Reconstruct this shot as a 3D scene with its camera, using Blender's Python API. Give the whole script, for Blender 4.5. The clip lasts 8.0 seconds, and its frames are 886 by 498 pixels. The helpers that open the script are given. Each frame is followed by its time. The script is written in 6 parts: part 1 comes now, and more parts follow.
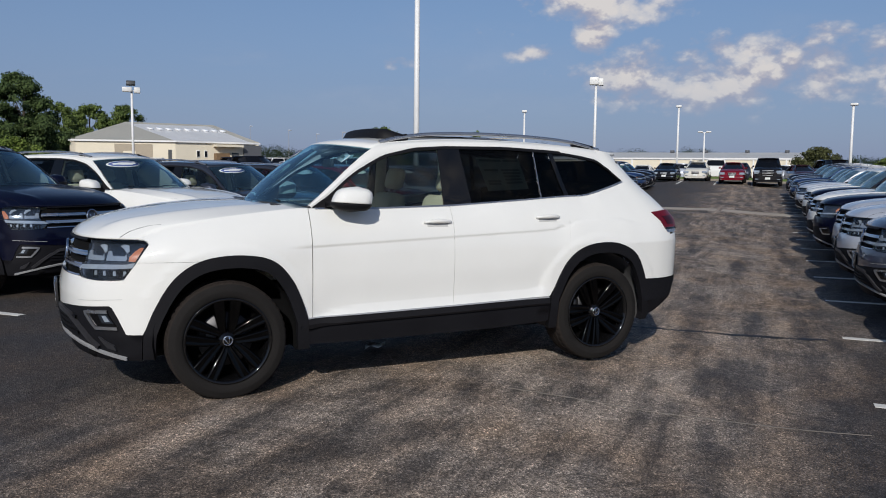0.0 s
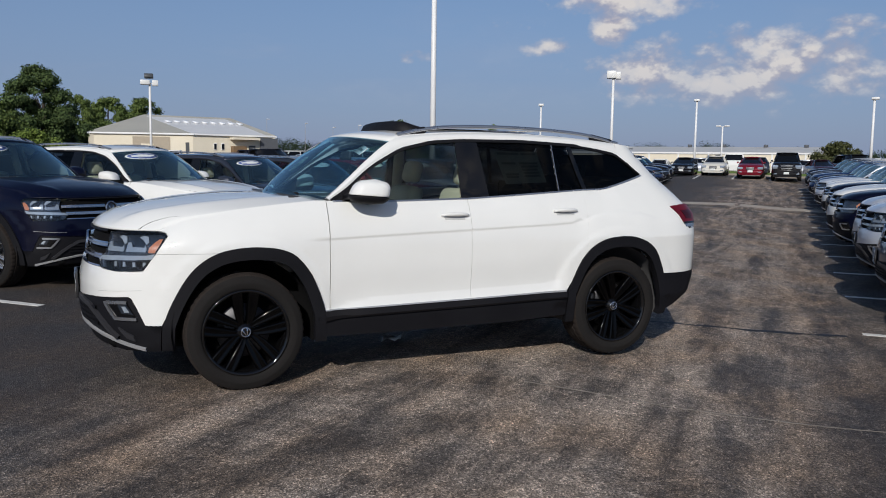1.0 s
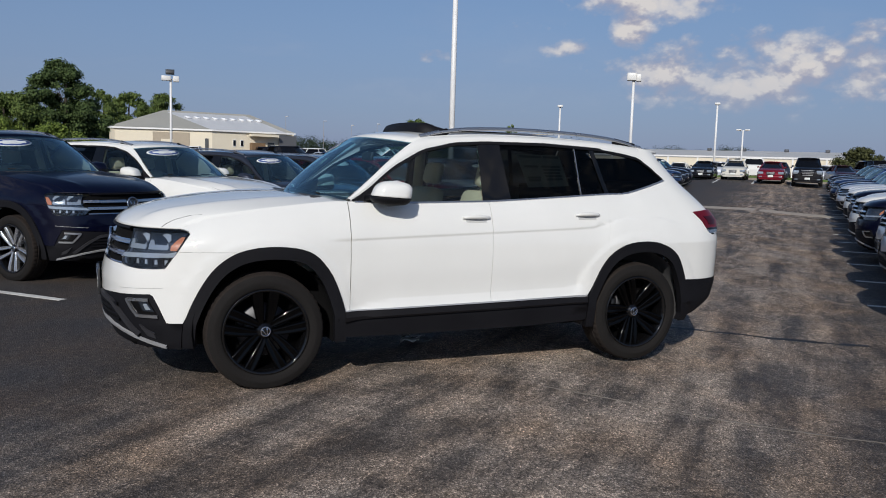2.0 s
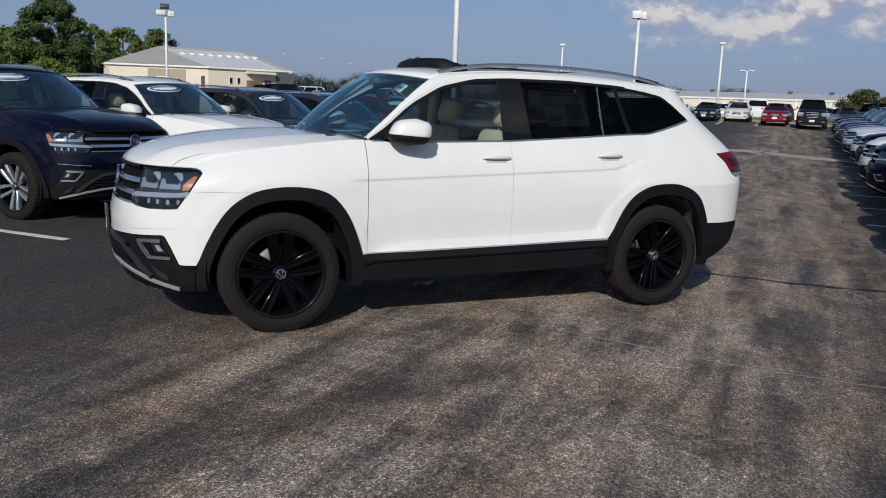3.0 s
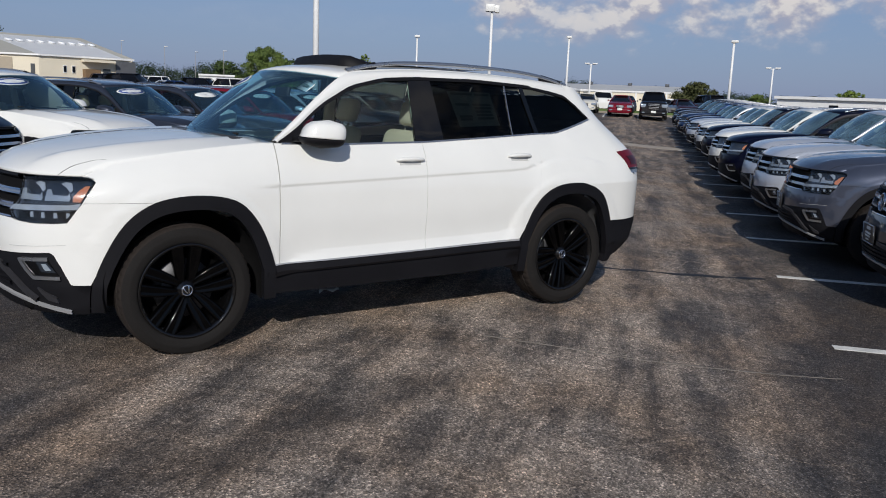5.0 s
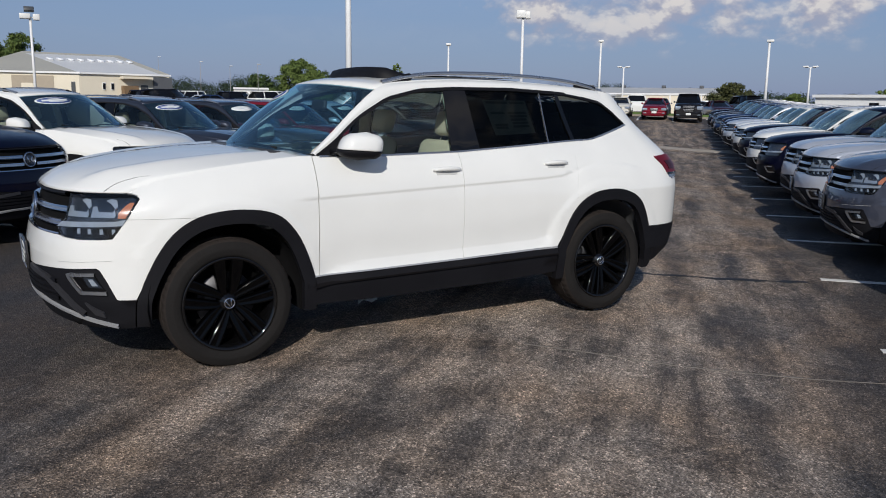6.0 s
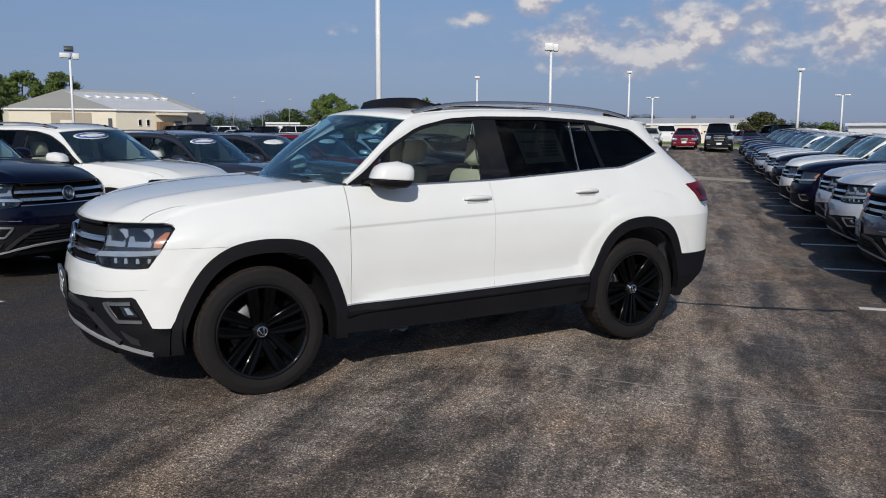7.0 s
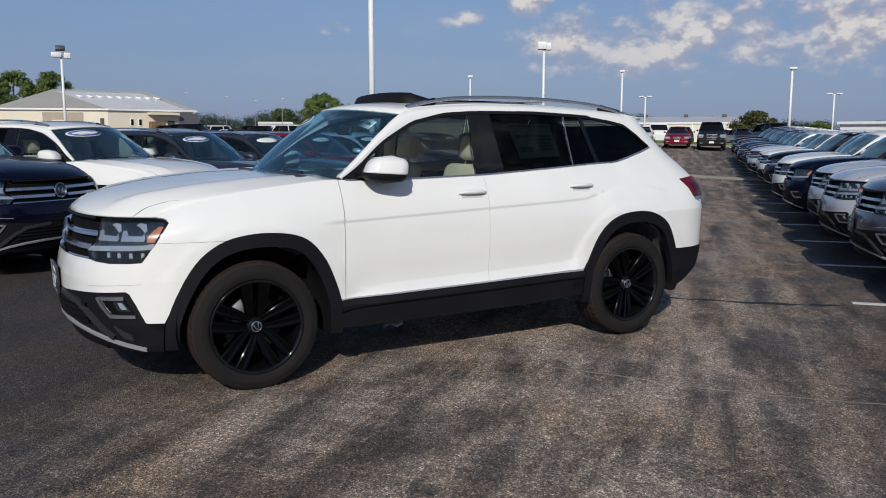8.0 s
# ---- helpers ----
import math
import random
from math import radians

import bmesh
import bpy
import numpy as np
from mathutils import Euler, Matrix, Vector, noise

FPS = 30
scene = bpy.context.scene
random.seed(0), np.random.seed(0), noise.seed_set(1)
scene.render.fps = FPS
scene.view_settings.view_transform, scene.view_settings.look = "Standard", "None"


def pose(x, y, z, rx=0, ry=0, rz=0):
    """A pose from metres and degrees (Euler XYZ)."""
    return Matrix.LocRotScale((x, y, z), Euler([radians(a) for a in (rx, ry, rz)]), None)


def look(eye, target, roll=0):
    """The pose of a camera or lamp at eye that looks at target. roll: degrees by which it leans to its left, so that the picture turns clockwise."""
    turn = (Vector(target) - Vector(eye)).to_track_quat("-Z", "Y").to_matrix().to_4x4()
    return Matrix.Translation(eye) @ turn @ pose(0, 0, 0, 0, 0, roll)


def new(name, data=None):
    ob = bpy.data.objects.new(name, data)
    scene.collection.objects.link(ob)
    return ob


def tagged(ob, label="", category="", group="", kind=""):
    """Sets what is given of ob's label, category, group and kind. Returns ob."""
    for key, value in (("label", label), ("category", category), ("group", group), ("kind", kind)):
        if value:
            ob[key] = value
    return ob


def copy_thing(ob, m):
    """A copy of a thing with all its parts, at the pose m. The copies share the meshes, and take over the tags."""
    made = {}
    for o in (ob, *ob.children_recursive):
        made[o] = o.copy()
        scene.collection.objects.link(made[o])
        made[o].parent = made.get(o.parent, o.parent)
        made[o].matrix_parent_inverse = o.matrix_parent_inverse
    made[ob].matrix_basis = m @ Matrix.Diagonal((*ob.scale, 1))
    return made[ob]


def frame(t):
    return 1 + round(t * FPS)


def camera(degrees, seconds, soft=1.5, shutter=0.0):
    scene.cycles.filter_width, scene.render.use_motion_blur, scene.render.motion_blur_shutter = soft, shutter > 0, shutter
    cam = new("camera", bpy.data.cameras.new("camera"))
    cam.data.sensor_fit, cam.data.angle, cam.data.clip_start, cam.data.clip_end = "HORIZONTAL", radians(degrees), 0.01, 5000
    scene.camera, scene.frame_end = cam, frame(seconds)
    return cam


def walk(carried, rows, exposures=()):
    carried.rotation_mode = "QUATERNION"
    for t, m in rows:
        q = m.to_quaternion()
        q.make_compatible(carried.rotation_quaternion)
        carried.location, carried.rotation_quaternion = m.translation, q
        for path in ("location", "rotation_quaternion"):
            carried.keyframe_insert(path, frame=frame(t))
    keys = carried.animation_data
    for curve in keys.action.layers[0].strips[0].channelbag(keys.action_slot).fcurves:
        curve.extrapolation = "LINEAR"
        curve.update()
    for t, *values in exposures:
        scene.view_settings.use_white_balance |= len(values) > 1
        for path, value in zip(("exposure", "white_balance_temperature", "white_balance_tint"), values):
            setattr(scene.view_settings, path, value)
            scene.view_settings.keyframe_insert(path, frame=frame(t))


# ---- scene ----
cam = camera(57.3, 8.0, soft=1.0)
PATH = [
    (0, (-2.473, -6.354, 1.548), (-1.622, -4.555, 1.35), 0.6),
    (0.5, (-2.475, -6.344, 1.536), (-1.628, -4.545, 1.324), 0.7),
    (1, (-2.484, -6.344, 1.543), (-1.668, -4.531, 1.329), 0.8),
    (2.3, (-2.534, -6.274, 1.562), (-1.757, -4.445, 1.338), 1.8),
    (2.5, (-2.56, -6.243, 1.558), (-1.781, -4.419, 1.299), 2.0),
    (3, (-2.582, -6.098, 1.541), (-1.8, -4.293, 1.181), 2.1),
    (3.5, (-2.563, -5.872, 1.55), (-1.769, -4.077, 1.165), 1.8),
    (4, (-2.681, -5.761, 1.559), (-1.781, -4.016, 1.182), 2.4),
    (4.5, (-2.811, -5.711, 1.581), (-1.716, -4.078, 1.211), 2.3),
    (5.8, (-2.865, -5.704, 1.598), (-1.803, -4.049, 1.232), 1.4),
    (6, (-2.872, -5.699, 1.603), (-1.85, -4.017, 1.249), 0.8),
    (6.5, (-2.89, -5.703, 1.601), (-1.931, -3.978, 1.276), 0.2),
    (7, (-2.884, -5.699, 1.58), (-1.919, -3.969, 1.303), 0.2),
    (7.5, (-2.886, -5.7, 1.559), (-1.915, -3.973, 1.283), 0.1),
    (8, (-2.889, -5.693, 1.545), (-1.91, -3.971, 1.267), 0.1),
]
EXPOSURES = [(0, 0.01), (2.5, 0.0), (3, 0.02), (3.5, 0.11), (4, 0.12), (4.5, 0.03), (5.8, 0.03), (8, 0.02)]
walk(cam, [(t, look(eye, target, roll)) for t, eye, target, roll in PATH], EXPOSURES)

# ---- light ----
SUN_AZ, SUN_EL = 236.0, 30.0          # where the sun stands, degrees from +x towards +y
world = bpy.data.worlds.new("sky_world")
scene.world = world
world.use_nodes = True


def link(nt, a, b):
    nt.links.new(a, b)


def node(nt, kind, **values):
    n = nt.nodes.new(kind)
    for key, value in values.items():
        n.inputs[key].default_value = value
    return n


def math_node(nt, op, a, b=None, clamp=False):
    n = nt.nodes.new("ShaderNodeMath")
    n.operation, n.use_clamp = op, clamp
    for i, q in enumerate((a, b)):
        if q is None:
            continue
        if isinstance(q, (int, float)):
            n.inputs[i].default_value = q
        else:
            nt.links.new(q, n.inputs[i])
    return n.outputs[0]


def ramp(nt, fac, stops):
    n = nt.nodes.new("ShaderNodeValToRGB")
    el = n.color_ramp.elements
    while len(el) < len(stops):
        el.new(0.5)
    for e, (p, c) in zip(el, stops):
        e.position = p
        e.color = (c, c, c, 1) if isinstance(c, (int, float)) else (*c, 1)
    nt.links.new(fac, n.inputs[0])
    return n.outputs[0]


def mix(nt, fac, a, b, blend="MIX"):
    n = nt.nodes.new("ShaderNodeMix")
    n.data_type, n.blend_type = "RGBA", blend
    for i, q in ((0, fac), (6, a), (7, b)):
        if isinstance(q, (int, float)):
            n.inputs[i].default_value = q
        elif isinstance(q, tuple):
            n.inputs[i].default_value = (*q, 1)
        else:
            nt.links.new(q, n.inputs[i])
    return n.outputs[2]


def build_sky():
    nt = world.node_tree
    nt.nodes.clear()
    sky = nt.nodes.new("ShaderNodeTexSky")
    sky.sky_type, sky.sun_disc = "NISHITA", False
    sky.sun_elevation, sky.sun_rotation = radians(SUN_EL), radians(90 - SUN_AZ)
    sky.dust_density, sky.air_density, sky.ozone_density = 0.6, 1.0, 5.0
    co = nt.nodes.new("ShaderNodeTexCoord")
    sep = nt.nodes.new("ShaderNodeSeparateXYZ")
    link(nt, co.outputs["Generated"], sep.inputs[0])
    up = math_node(nt, "MAXIMUM", sep.outputs[2], 0.0)
    flat = math_node(nt, "ADD", up, 0.10)
    com = nt.nodes.new("ShaderNodeCombineXYZ")
    link(nt, math_node(nt, "DIVIDE", sep.outputs[0], flat), com.inputs[0])
    link(nt, math_node(nt, "DIVIDE", sep.outputs[1], flat), com.inputs[1])
    link(nt, math_node(nt, "MULTIPLY", up, 3.0), com.inputs[2])
    big = node(nt, "ShaderNodeTexNoise", Scale=0.62, Detail=9.0, Roughness=0.60, Distortion=0.35)
    link(nt, com.outputs[0], big.inputs["Vector"])
    # cloud banks stand in the east and north-east, the last two added out of view for reflections: azimuth, elevation
    # and half sizes in degrees, thickness
    turn = math_node(nt, "MULTIPLY", math_node(nt, "ARCTAN2", sep.outputs[1], sep.outputs[0]), 180 / math.pi)
    rise = math_node(nt, "MULTIPLY", math_node(nt, "ARCSINE", sep.outputs[2]), 180 / math.pi)
    banks = None
    for az, el, wa, we, top in ((54.0, 12.0, 7.0, 2.6, 1.25), (54.6, 9.3, 1.7, 1.8, 1.1), (61.5, 9.2, 3.2, .7, .72), (58.9, 7.9, 2.4, .75, .75), (68.5, 7.2, 2.2, .6, .66), (71.2, 5.7, .9, .5, .62), (61.3, 4.2, 3.2, 1.1, .62),
                               (44.5, 6.0, 13.0, 2.9, 1.0), (44.9, 7.9, 3.0, 1.6, 1.1), (40.5, 7.0, 2.0, 1.8, .95), (34.0, 6.6, 5.0, 3.2, 1.12), (52.5, 6.2, 5.0, 1.7, .92), (39.7, 8.8, 2.0, .7, .72), (26.0, 7.5, 7.0, 3.6, 1.15),
                               (150.0, 35.0, 45.0, 22.0, .8), (-60.0, 38.0, 45.0, 22.0, .8)):
        da = math_node(nt, "DIVIDE", math_node(nt, "SUBTRACT", turn, az), wa)
        de = math_node(nt, "DIVIDE", math_node(nt, "SUBTRACT", rise, el), we)
        far = math_node(nt, "ADD", math_node(nt, "MULTIPLY", da, da), math_node(nt, "MULTIPLY", de, de))
        q = math_node(nt, "MULTIPLY", math_node(nt, "SUBTRACT", 1.0, math_node(nt, "MULTIPLY", far, 0.55)), top)
        banks = q if banks is None else math_node(nt, "MAXIMUM", banks, q)
    banks = math_node(nt, "MAXIMUM", banks, 0.0)
    def cover_at(lift):
        """How thick the cloud is, at a direction lifted a little."""
        q = node(nt, "ShaderNodeMapping", Scale=(1.0, 1.0, 1.5), Location=(0, 0, lift * 1.5))
        link(nt, co.outputs["Generated"], q.inputs["Vector"])
        soft = node(nt, "ShaderNodeTexNoise", Scale=12.0, Detail=7.0, Roughness=0.56, Distortion=0.2)
        link(nt, q.outputs[0], soft.inputs["Vector"])
        bill = nt.nodes.new("ShaderNodeTexVoronoi")
        bill.feature = "SMOOTH_F1"
        for key, value in (("Scale", 30.0), ("Smoothness", 0.45), ("Detail", 3.0), ("Roughness", 0.55)):
            bill.inputs[key].default_value = value
        link(nt, q.outputs[0], bill.inputs["Vector"])
        return math_node(nt, "ADD", soft.outputs[0], math_node(nt, "MULTIPLY", math_node(nt, "SUBTRACT", 0.42, bill.outputs["Distance"]), 0.24))
    here, above = cover_at(0.0), cover_at(0.014)
    cover = math_node(nt, "ADD", math_node(nt, "MULTIPLY", math_node(nt, "SUBTRACT", here, 0.5), 1.15), math_node(nt, "MULTIPLY", banks, 0.62))
    cloud = ramp(nt, cover, [(0.20, 0.0), (0.33, 0.32), (0.44, 0.66), (0.60, 0.92)])
    veil = ramp(nt, big.outputs[0], [(0.50, 0.0), (0.80, 0.16)])
    cloud = math_node(nt, "MAXIMUM", cloud, veil)
    low = ramp(nt, up, [(0.0, 0.0), (0.045, 0.10), (0.085, 0.80), (0.12, 1.0)])
    cloud = math_node(nt, "MULTIPLY", cloud, low)
    # tops catch the sun, undersides stay grey
    lit = math_node(nt, "ADD", 0.5, math_node(nt, "MULTIPLY", math_node(nt, "SUBTRACT", here, above), 5.0), True)
    lit = math_node(nt, "MULTIPLY", lit, ramp(nt, cover, [(0.26, 0.45), (0.54, 1.0)]))
    shade = ramp(nt, lit, [(0.08, (4.5, 4.5, 5.6)), (0.42, (6.1, 5.8, 6.3)), (0.85, (8.7, 8.2, 7.9))])
    # grey-blue haze near the horizon
    haze = ramp(nt, up, [(0.0, 0.80), (0.10, 0.62), (0.32, 0.0)])
    tone = mix(nt, haze, sky.outputs[0], (2.24, 2.92, 5.25))
    out = mix(nt, cloud, tone, shade)
    bg = node(nt, "ShaderNodeBackground", Strength=0.080)
    link(nt, out, bg.inputs[0])
    wo = nt.nodes.new("ShaderNodeOutputWorld")
    link(nt, bg.outputs[0], wo.inputs[0])


build_sky()
sun_data = bpy.data.lights.new("sun", "SUN")
sun_data.energy, sun_data.angle, sun_data.color = 3.3, radians(0.6), (1.0, 0.955, 0.89)
sun = new("sun", sun_data)
sun_dir = Vector((math.cos(radians(SUN_AZ)) * math.cos(radians(SUN_EL)), math.sin(radians(SUN_AZ)) * math.cos(radians(SUN_EL)), math.sin(radians(SUN_EL))))
sun.matrix_world = look(sun_dir * 60, (0, 0, 0))

# ---- plan: a runs along the driving lane, b across it to the row of parked cars ----
LANE = radians(43.2)
UX, UY = math.cos(LANE), math.sin(LANE)


def lane(a, b):
    return a * UX + b * UY, a * UY - b * UX


def smooth(t):
    t = min(1.0, max(0.0, t))
    return t * t * (3 - 2 * t)


def ground_z(x, y):
    a, b = x * UX + y * UY, x * UY - y * UX
    side = -0.14 * smooth((b - 0.8) / 2.9)
    left = -0.20 * smooth((a - 0.5) / 8.0) * smooth((-b - 2.5) / 3.0)
    far = 0.0006 * min(37.0, max(0.0, a - 18.0)) ** 2
    return side + left + far


def stand(a, b, turn):
    """A pose on the ground at (a, b) of the lane's plan; turn: degrees from the lane's frame."""
    x, y = lane(a, b)
    return pose(x, y, ground_z(x, y), 0, 0, math.degrees(LANE) + turn)


# ---- materials ----
def base(name):
    m = bpy.data.materials.new(name)
    m.use_nodes = True
    nt = m.node_tree
    return m, nt, nt.nodes["Principled BSDF"]


def objco(nt):
    return nt.nodes.new("ShaderNodeTexCoord").outputs["Object"]


def noise_tex(nt, scale, detail=4.0, rough=0.55, vec=None):
    n = node(nt, "ShaderNodeTexNoise", Scale=scale, Detail=detail, Roughness=rough)
    link(nt, vec if vec is not None else objco(nt), n.inputs["Vector"])
    return n.outputs[0]


def add_bump(nt, bsdf, height, strength, distance=0.01):
    b = node(nt, "ShaderNodeBump", Strength=strength, Distance=distance)
    link(nt, height, b.inputs["Height"])
    link(nt, b.outputs[0], bsdf.inputs["Normal"])


def plain(name, color, rough=0.5, metal=0.0, grain=60.0, vary=0.12, bump=0.05, coat=0.0, spec=0.5, wear=3.0):
    """A surface with fine grain and a broad, faint variation."""
    m, nt, p = base(name)
    fine, broad = noise_tex(nt, grain, 3.0), noise_tex(nt, wear, 4.0)
    both = math_node(nt, "ADD", math_node(nt, "MULTIPLY", fine, 0.45), math_node(nt, "MULTIPLY", broad, 0.55))
    dark = tuple(c * (1 - vary) for c in color)
    light = tuple(min(1.0, c * (1 + vary)) for c in color)
    link(nt, ramp(nt, both, [(0.3, dark), (0.7, light)]), p.inputs["Base Color"])
    p.inputs["Metallic"].default_value = metal
    link(nt, ramp(nt, broad, [(0.3, max(0.02, rough * 0.85)), (0.7, min(1.0, rough * 1.15))]), p.inputs["Roughness"])
    p.inputs["Specular IOR Level"].default_value = spec
    p.inputs["Coat Weight"].default_value = coat
    p.inputs["Coat Roughness"].default_value = 0.03
    if bump:
        add_bump(nt, p, fine, bump, 0.004)
    return m


def paint(name, color, metal=0.0, flake=0.0, coat=1.0):
    """Car paint: clear coat over a base, flakes in the metallic ones, faint dust."""
    m, nt, p = base(name)
    dust = noise_tex(nt, 2.2, 6.0, 0.6)
    fl = noise_tex(nt, 900.0, 1.0)
    lo = tuple(c * (1 - 0.04 - flake) for c in color)
    hi = tuple(min(1, c * (1 + 0.04 + flake) + 0.0015) for c in color)
    both = math_node(nt, "ADD", math_node(nt, "MULTIPLY", dust, 0.5), math_node(nt, "MULTIPLY", fl, 0.5))
    link(nt, ramp(nt, both, [(0.3, lo), (0.7, hi)]), p.inputs["Base Color"])
    p.inputs["Metallic"].default_value = metal
    p.inputs["Roughness"].default_value = 0.46 if metal > 0.7 else 0.34
    p.inputs["Specular IOR Level"].default_value = 0.06
    p.inputs["Coat Weight"].default_value = coat
    if metal > 0.3:
        p.inputs["Coat IOR"].default_value = 1.75
    link(nt, ramp(nt, dust, [(0.35, 0.02), (0.75, 0.07)]), p.inputs["Coat Roughness"])
    return m


def glass(name, tint, see, rough=0.0, ior=1.5, dust=0.055, film_part=0.05, sheen=(1, 1, 1)):
    """Window glass: a thin tinted pane, part of the light goes straight through."""
    m, nt, p = base(name)
    nt.nodes.remove(p)
    clear = node(nt, "ShaderNodeBsdfTransparent", Color=(*[t * see for t in tint], 1))
    gloss = node(nt, "ShaderNodeBsdfGlossy", Roughness=rough + 0.01, Color=(*sheen, 1))
    fres = node(nt, "ShaderNodeFresnel", IOR=ior)
    film = noise_tex(nt, 3.0, 3.0)
    body = nt.nodes.new("ShaderNodeMixShader")
    # diffuse film on the pane; in GLASS_R its paleness stands in for sky sheen
    dim = node(nt, "ShaderNodeBsdfDiffuse", Color=(dust * .62, dust, dust * 1.15, 1))
    link(nt, math_node(nt, "MULTIPLY", film, film_part), body.inputs[0])
    link(nt, clear.outputs[0], body.inputs[1])
    link(nt, dim.outputs[0], body.inputs[2])
    ms = nt.nodes.new("ShaderNodeMixShader")
    link(nt, fres.outputs[0], ms.inputs[0])
    link(nt, body.outputs[0], ms.inputs[1])
    link(nt, gloss.outputs[0], ms.inputs[2])
    link(nt, ms.outputs[0], nt.nodes["Material Output"].inputs[0])
    return m


WHITE = paint("white_paint", (0.750, 0.750, 0.722))
NAVY = paint("navy_paint", (0.0012, 0.0020, 0.0115), 0.0, 0.1, 0.55)
GRAPHITE = paint("graphite_paint", (0.072, 0.082, 0.115), 0.5, 0.10)
SILVER = paint("silver_paint", (0.57, 0.60, 0.66), 0.40, 0.08)
BLACKP = paint("black_paint", (0.006, 0.006, 0.008), 0.0)
DGREY = paint("dark_grey_paint", (0.030, 0.034, 0.047), 0.4, 0.1)
BLUE = paint("blue_paint", (0.012, 0.035, 0.11), 0.5, 0.1)
RED = paint("red_paint", (0.16, 0.006, 0.016), 0.1, 0.08)
MAROON = paint("maroon_paint", (0.035, 0.010, 0.018), 0.2, 0.08)
CREAM = paint("cream_paint", (0.62, 0.60, 0.54))
SILLM = plain("sill_plastic", (0.0065, 0.006, 0.0072), 0.55, grain=300, vary=0.25, bump=0.1, spec=0.2)
CLAD = plain("black_cladding", (0.0075, 0.0075, 0.0095), 0.6, grain=400, vary=0.25, bump=0.15, spec=0.16)
GLOSSB = plain("gloss_black", (0.004, 0.004, 0.0045), 0.06, grain=30, vary=0.2, bump=0.0)
DARKIN = plain("dark_well", (0.005, 0.005, 0.0055), 0.95, grain=40, vary=0.3, bump=0.2, spec=0.1)
BLADE = plain("grey_blade_plastic", (0.030, 0.030, 0.034), 0.38, grain=300, vary=0.2, bump=0.05, spec=0.4)
SKID = plain("silver_plastic", (0.40, 0.405, 0.415), 0.42, 0.35, grain=120, vary=0.08, bump=0.0)
LINER = plain("grey_liner", (0.055, 0.055, 0.058), 0.95, grain=200, vary=0.25, bump=0.4)
CHROME = plain("chrome", (0.55, 0.57, 0.61), 0.10, 1.0, grain=20, vary=0.05, bump=0.0)
SATIN = plain("satin_silver", (0.50, 0.51, 0.53), 0.28, 0.9, grain=80, vary=0.06, bump=0.0)
RUBBER = plain("tyre_rubber", (0.0122, 0.0111, 0.0106), 0.85, grain=120, vary=0.3, bump=0.2, wear=8, spec=0.2)
TREAD = plain("dusty_tread", (0.024, 0.0195, 0.0175), 0.9, grain=90, vary=0.3, bump=0.2, wear=9, spec=0.15)
BRAKE = plain("brake_disc_grey", (0.045, 0.045, 0.047), 0.45, 0.8, grain=150, vary=0.2, bump=0.1)
DISC = plain("brake_steel", (0.10, 0.10, 0.105), 0.50, 1.0, grain=150, vary=0.15, bump=0.1)
ALLOY = plain("alloy_silver", (0.55, 0.56, 0.58), 0.25, 0.85, grain=60, vary=0.06, bump=0.0, coat=0.5)
RIMB = plain("rim_gloss_black", (0.0010, 0.0010, 0.0012), 0.085, grain=30, vary=0.2, bump=0.0, spec=0.18)
EYE = plain("lamp_projector", (0.020, 0.026, 0.036), 0.10, 0.2, grain=50, vary=0.3, bump=0.0, coat=1.0)
GUIDE = plain("light_guide", (0.29, 0.34, 0.40), 0.14, 0.40, grain=50, vary=0.1, bump=0.0, coat=1.0)
LAMPIN = plain("lamp_interior", (0.045, 0.058, 0.078), 0.18, 0.5, grain=50, vary=0.3, bump=0.0, coat=1.0)
LENS = plain("lamp_lens", (0.40, 0.46, 0.53), 0.08, 0.45, grain=30, vary=0.15, bump=0.0, coat=1.0)
AMBER = plain("amber_reflector", (0.42, 0.165, 0.085), 0.2, grain=150, vary=0.2, bump=0.1, coat=1.0)
TAILRED = plain("tail_lamp_red", (0.12, 0.003, 0.010), 0.35, grain=60, vary=0.3, bump=0.05, spec=0.3)
TAILDK = plain("tail_lamp_core_red", (0.035, 0.0012, 0.004), 0.3, grain=60, vary=0.3, bump=0.05, spec=0.3)
GLASS_F = glass("front_glass", (0.66, 0.82, 0.78), 0.92)
GLASS_W = glass("windscreen_glass", (0.42, 0.72, 0.92), 0.78, 0.0, 2.3, 0.30, 0.10, (0.62, 0.88, 1.0))
# strong pale film paints in the bright sky seen on these panes
GLASS_R = glass("sky_sheen_windscreen_glass", (0.60, 0.84, 0.92), 0.85, 0.0, 2.4, 0.50, 0.55, (0.80, 0.95, 1.0))
GLASS_C = glass("lamp_cover_glass", (0.95, 0.97, 1.0), 0.97, 0.0, 1.45)
GLASS_D = glass("privacy_glass", (0.80, 0.92, 1.0), 0.12, 0.0, 1.22, 0.012)
BEIGE = plain("beige_leather", (0.62, 0.57, 0.46), 0.55, grain=90, vary=0.12, bump=0.15)
DASH = plain("dash_plastic", (0.035, 0.036, 0.04), 0.6, grain=300, vary=0.2, bump=0.1)
# floor carpet; also the painted shade of the rear seats and linings
CARPET_DIM = plain("carpet_and_rear_shade", (0.03, 0.028, 0.026), 0.95, grain=300, vary=0.3, bump=0.3)
# grey that stands in for shade behind the handles and along the bumper crease
SHADE_GREY = plain("panel_shade_grey", (0.50, 0.50, 0.49), 0.5, grain=60, vary=0.05, bump=0.0)
PAPER = plain("paper_white", (0.72, 0.74, 0.72), 0.8, grain=40, vary=0.06, bump=0.0)
